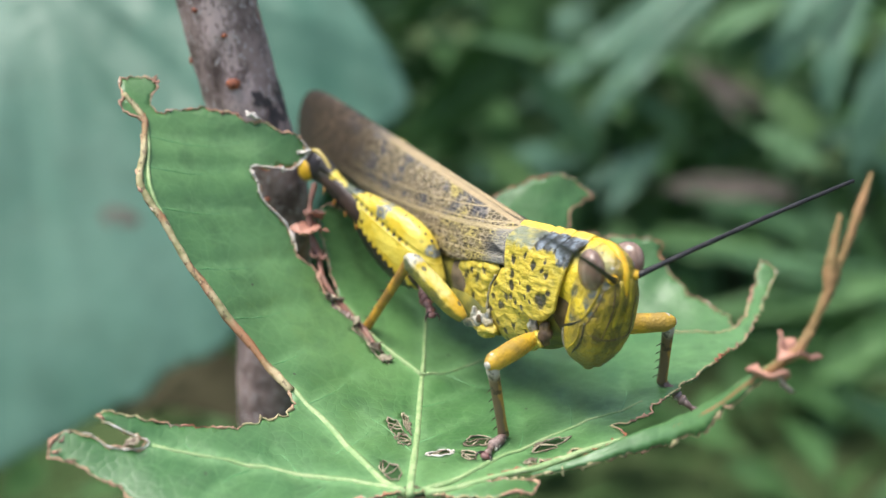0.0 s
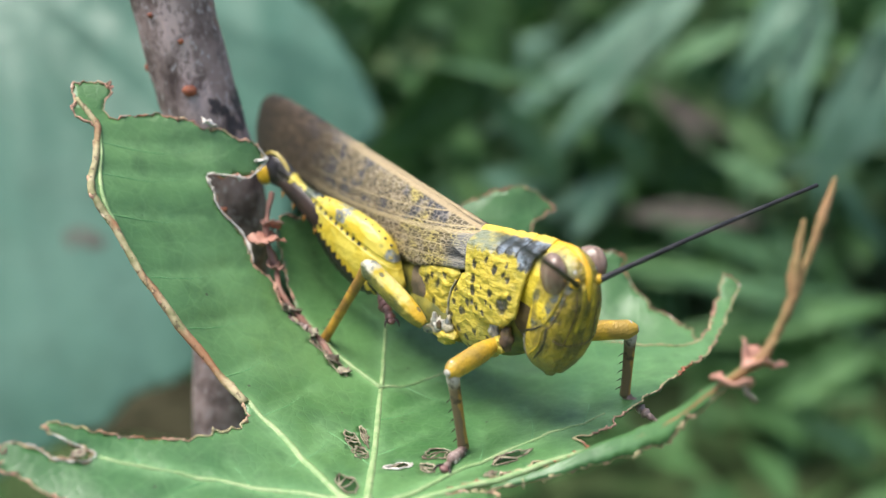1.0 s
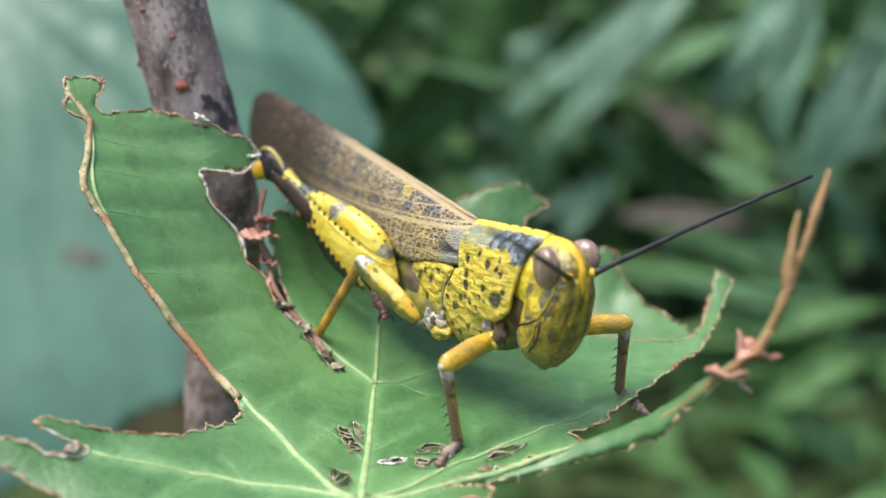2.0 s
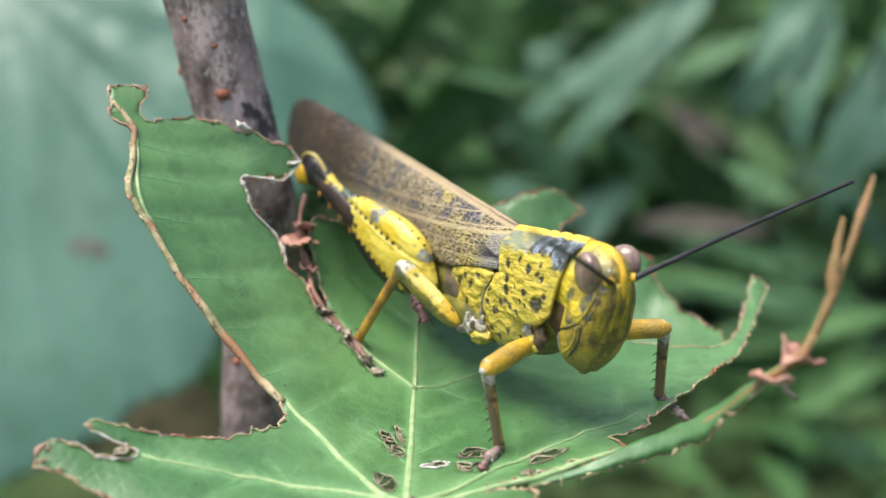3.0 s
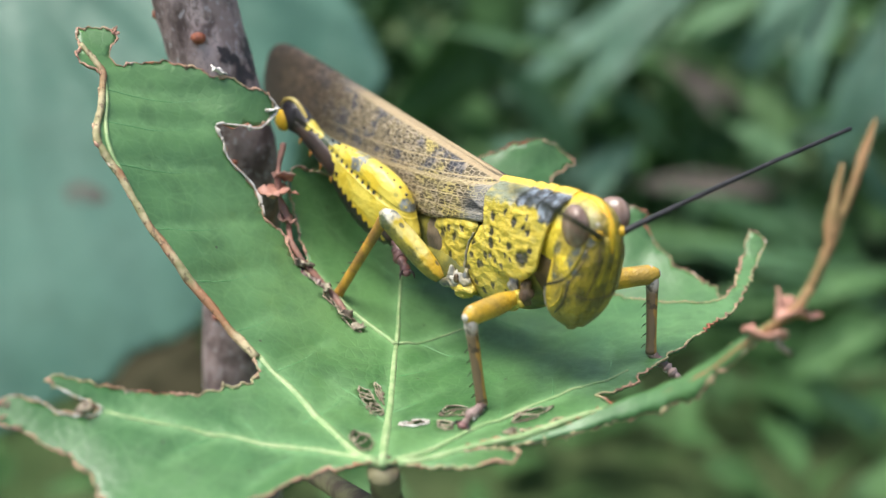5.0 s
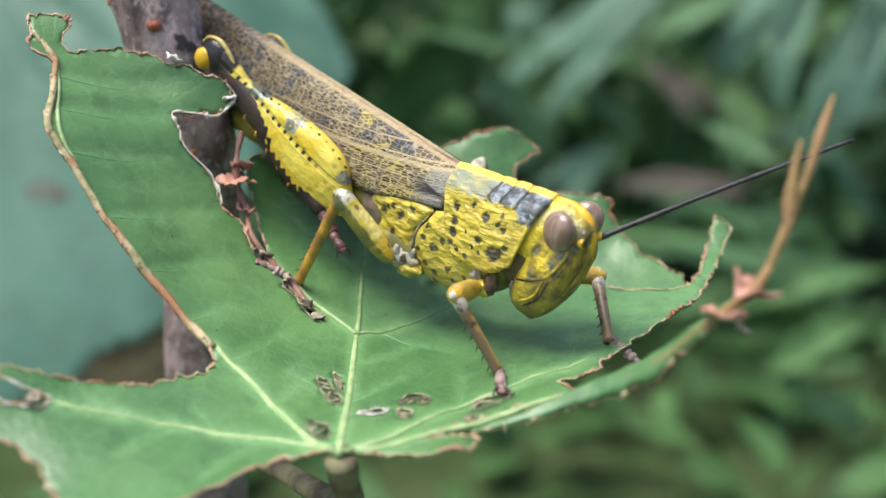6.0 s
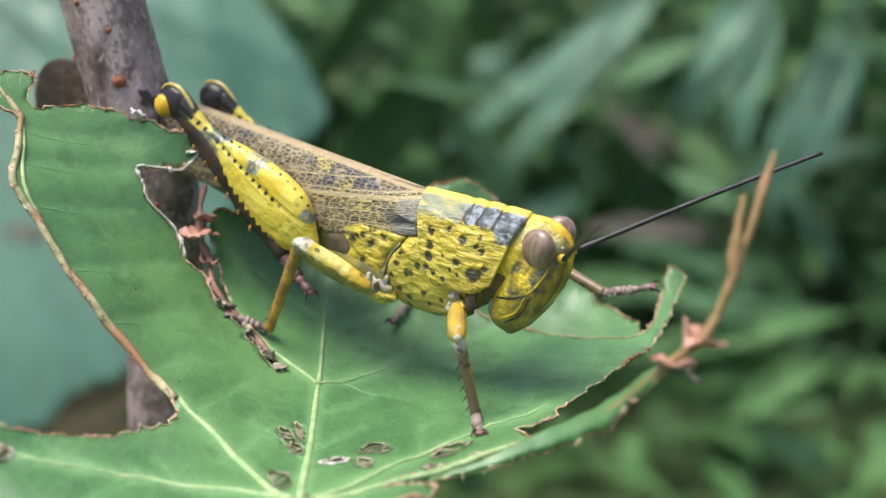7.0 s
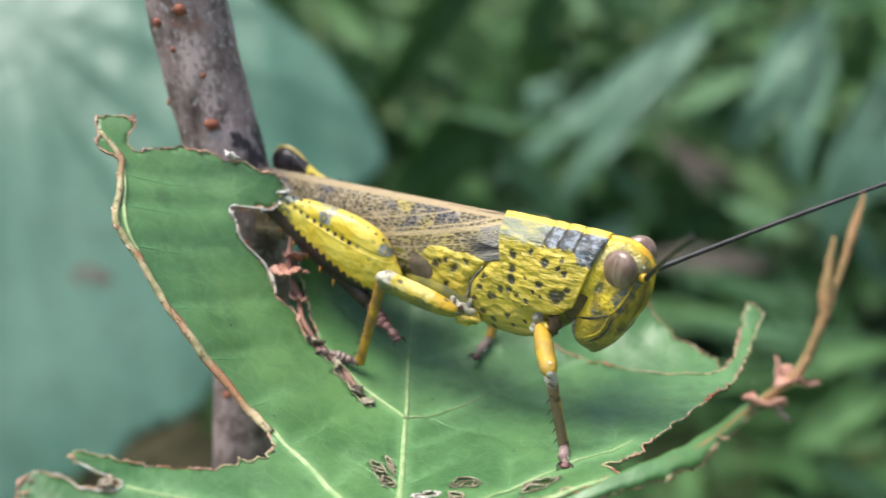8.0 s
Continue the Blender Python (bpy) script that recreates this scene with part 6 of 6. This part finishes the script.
TIPS = {
    "antenna_r": [(0, (42.9, -28.2, 17.9)), (5.0, (41.7, -29.3, 17.5)), (6.5, (37.7, -29.9, 20.8)), (7.0, (36.4, -29.7, 22.3)), (7.5, (36.1, -29.9, 22.2)), (8, (36.4, -28.6, 23.7))],
    "antenna_l": [(0, (26.7, 37.3, 11.8)), (5.0, (28.2, 36.8, 12.8)), (6.5, (47.2, 22.1, 20.6)), (7.0, (47.8, 22.3, 19.4)), (7.5, (49.9, 18.6, 20.2)), (8, (49.6, 20.4, 18.7))],
}
HIP_SHIFT = {
    "hind_r": [(0, (0, 0, 0)), (6.5, (0, 0, 0.6)), (7.0, (0, 0, -0.4)), (8, (0, 0, -1.8))],
    "hind_l": [(0, (0, 0, 0)), (6.5, (0, 0, 0)), (7.5, (0, 0, -2.6)), (8, (0, 0, -3.2))],
    "mid_r": [(0, (0, 0, 0)), (5.2, (0, 0, 0)), (6.5, (1.6, 0, 0)), (8, (2.0, 0, 0.1))],
}
WING_TILT = [(0, 10.4), (5.2, 10.4), (6.3, 9.0), (6.5, 8.0), (7.0, 2.5), (7.5, -2.0), (8, -5.0)]
SWAY = [(0, -1.4, 1.4, -6.0), (0.5, -2.5, -2.1, -7.6), (1, 2.8, -3.0, -4.5), (2.5, 8.8, -12.4, -13.1), (3, -2.9, -2.6, -5.1), (3.5, 4.2, -6.4, -9.2), (4, -2.3, -2.8, -3.2), (4.5, -7.1, 4.7, 5.9), (5, -0.7, -4.4, 3.3), (6.5, -6.3, -4.8, 7.1), (7, 0.8, 0.9, 7.4), (7.5, -1.9, -3.8, 0.6), (8, -0.2, 0.6, 1.1)]


def between(rows, t):
    """Straight between the rows of (t, value)."""
    for (t0, a), (t1, b) in zip(rows, rows[1:]):
        if t <= t1:
            k = (t - t0) / (t1 - t0)
            k = k * k * (3 - 2 * k)
            return Vector(a).lerp(Vector(b), k) if isinstance(a, tuple) else a + (b - a) * k
    return Vector(rows[-1][1]) if isinstance(rows[-1][1], tuple) else rows[-1][1]


def bend(hip, foot, lf, lt, pole):
    """Where the knee of a leg of two bones is."""
    d = foot - hip
    dist = min(d.length, lf + lt - 0.15)
    d.normalize()
    a = (lf * lf - lt * lt + dist * dist) / (2 * dist)
    h = math.sqrt(max(0.01, lf * lf - a * a))
    side = (pole - d * pole.dot(d)).normalized()
    return hip + d * a + side * h


def motions():
    body = [(r[0], pose(*r[1:])) for r in BODY_ROWS]
    walk(bug, body)
    for key in ("wing_r", "wing_l"):
        walk(limbs[key], [(t, pose(HINGE[0] * MM, HINGE[1] * MM, HINGE[2] * MM, 0, between(WING_TILT, t), 0)) for t, _ in body])
    for key, y in (("antenna_r", -1.9), ("antenna_l", 1.9)):
        walk(limbs[key], [(t, aim((22.1, y, 2.9), between(TIPS[key], t))) for t, _ in body])
    for key, hip in HIPS.items():
        lf, lt = BONES[key if key in BONES else key.split("_")[0]]
        femur, tibia, tarsus = limbs[key]
        upper, lower, end = [], [], []
        root = Vector(hip)
        for t, m in body:
            hip = root + (between(HIP_SHIFT[key], t) if key in HIP_SHIFT else Vector())
            if key in FEET:
                foot = m.inverted() @ (between(FEET[key], t) * MM) / MM
                knee = bend(hip, foot, lf, lt, between(POLES[key], t))
                toe = (m.inverted() @ (between(TOES[key], t) * MM)) / MM
                out = m.to_3x3().inverted() @ Vector((0, -0.3, 0.95))
            else:
                knee = hip + (between(KNEES[key], t) - hip).normalized() * lf
                foot = between(SHINS[key], t)
                toe = foot + Vector((6, -2 if key == "hind_r" else 2, -2.5))
                out = Vector((0, 0, 1))
            ankle = knee + (foot - knee).normalized() * lt
            upper.append((t, aim(hip, knee, (0, 0, 1))))
            lower.append((t, aim(knee, foot, (1, 0, 0.2) if key in FEET else (0, 0, 1))))
            end.append((t, aim(ankle, ankle + toe - foot, out)))
        walk(femur, upper)
        walk(tibia, lower)
        walk(tarsus, end)
    walk(big_leaf, [(t, Matrix.Translation((x * MM, y * MM, z * MM)) @ BIG_POSE) for t, x, y, z in SWAY])


motions()
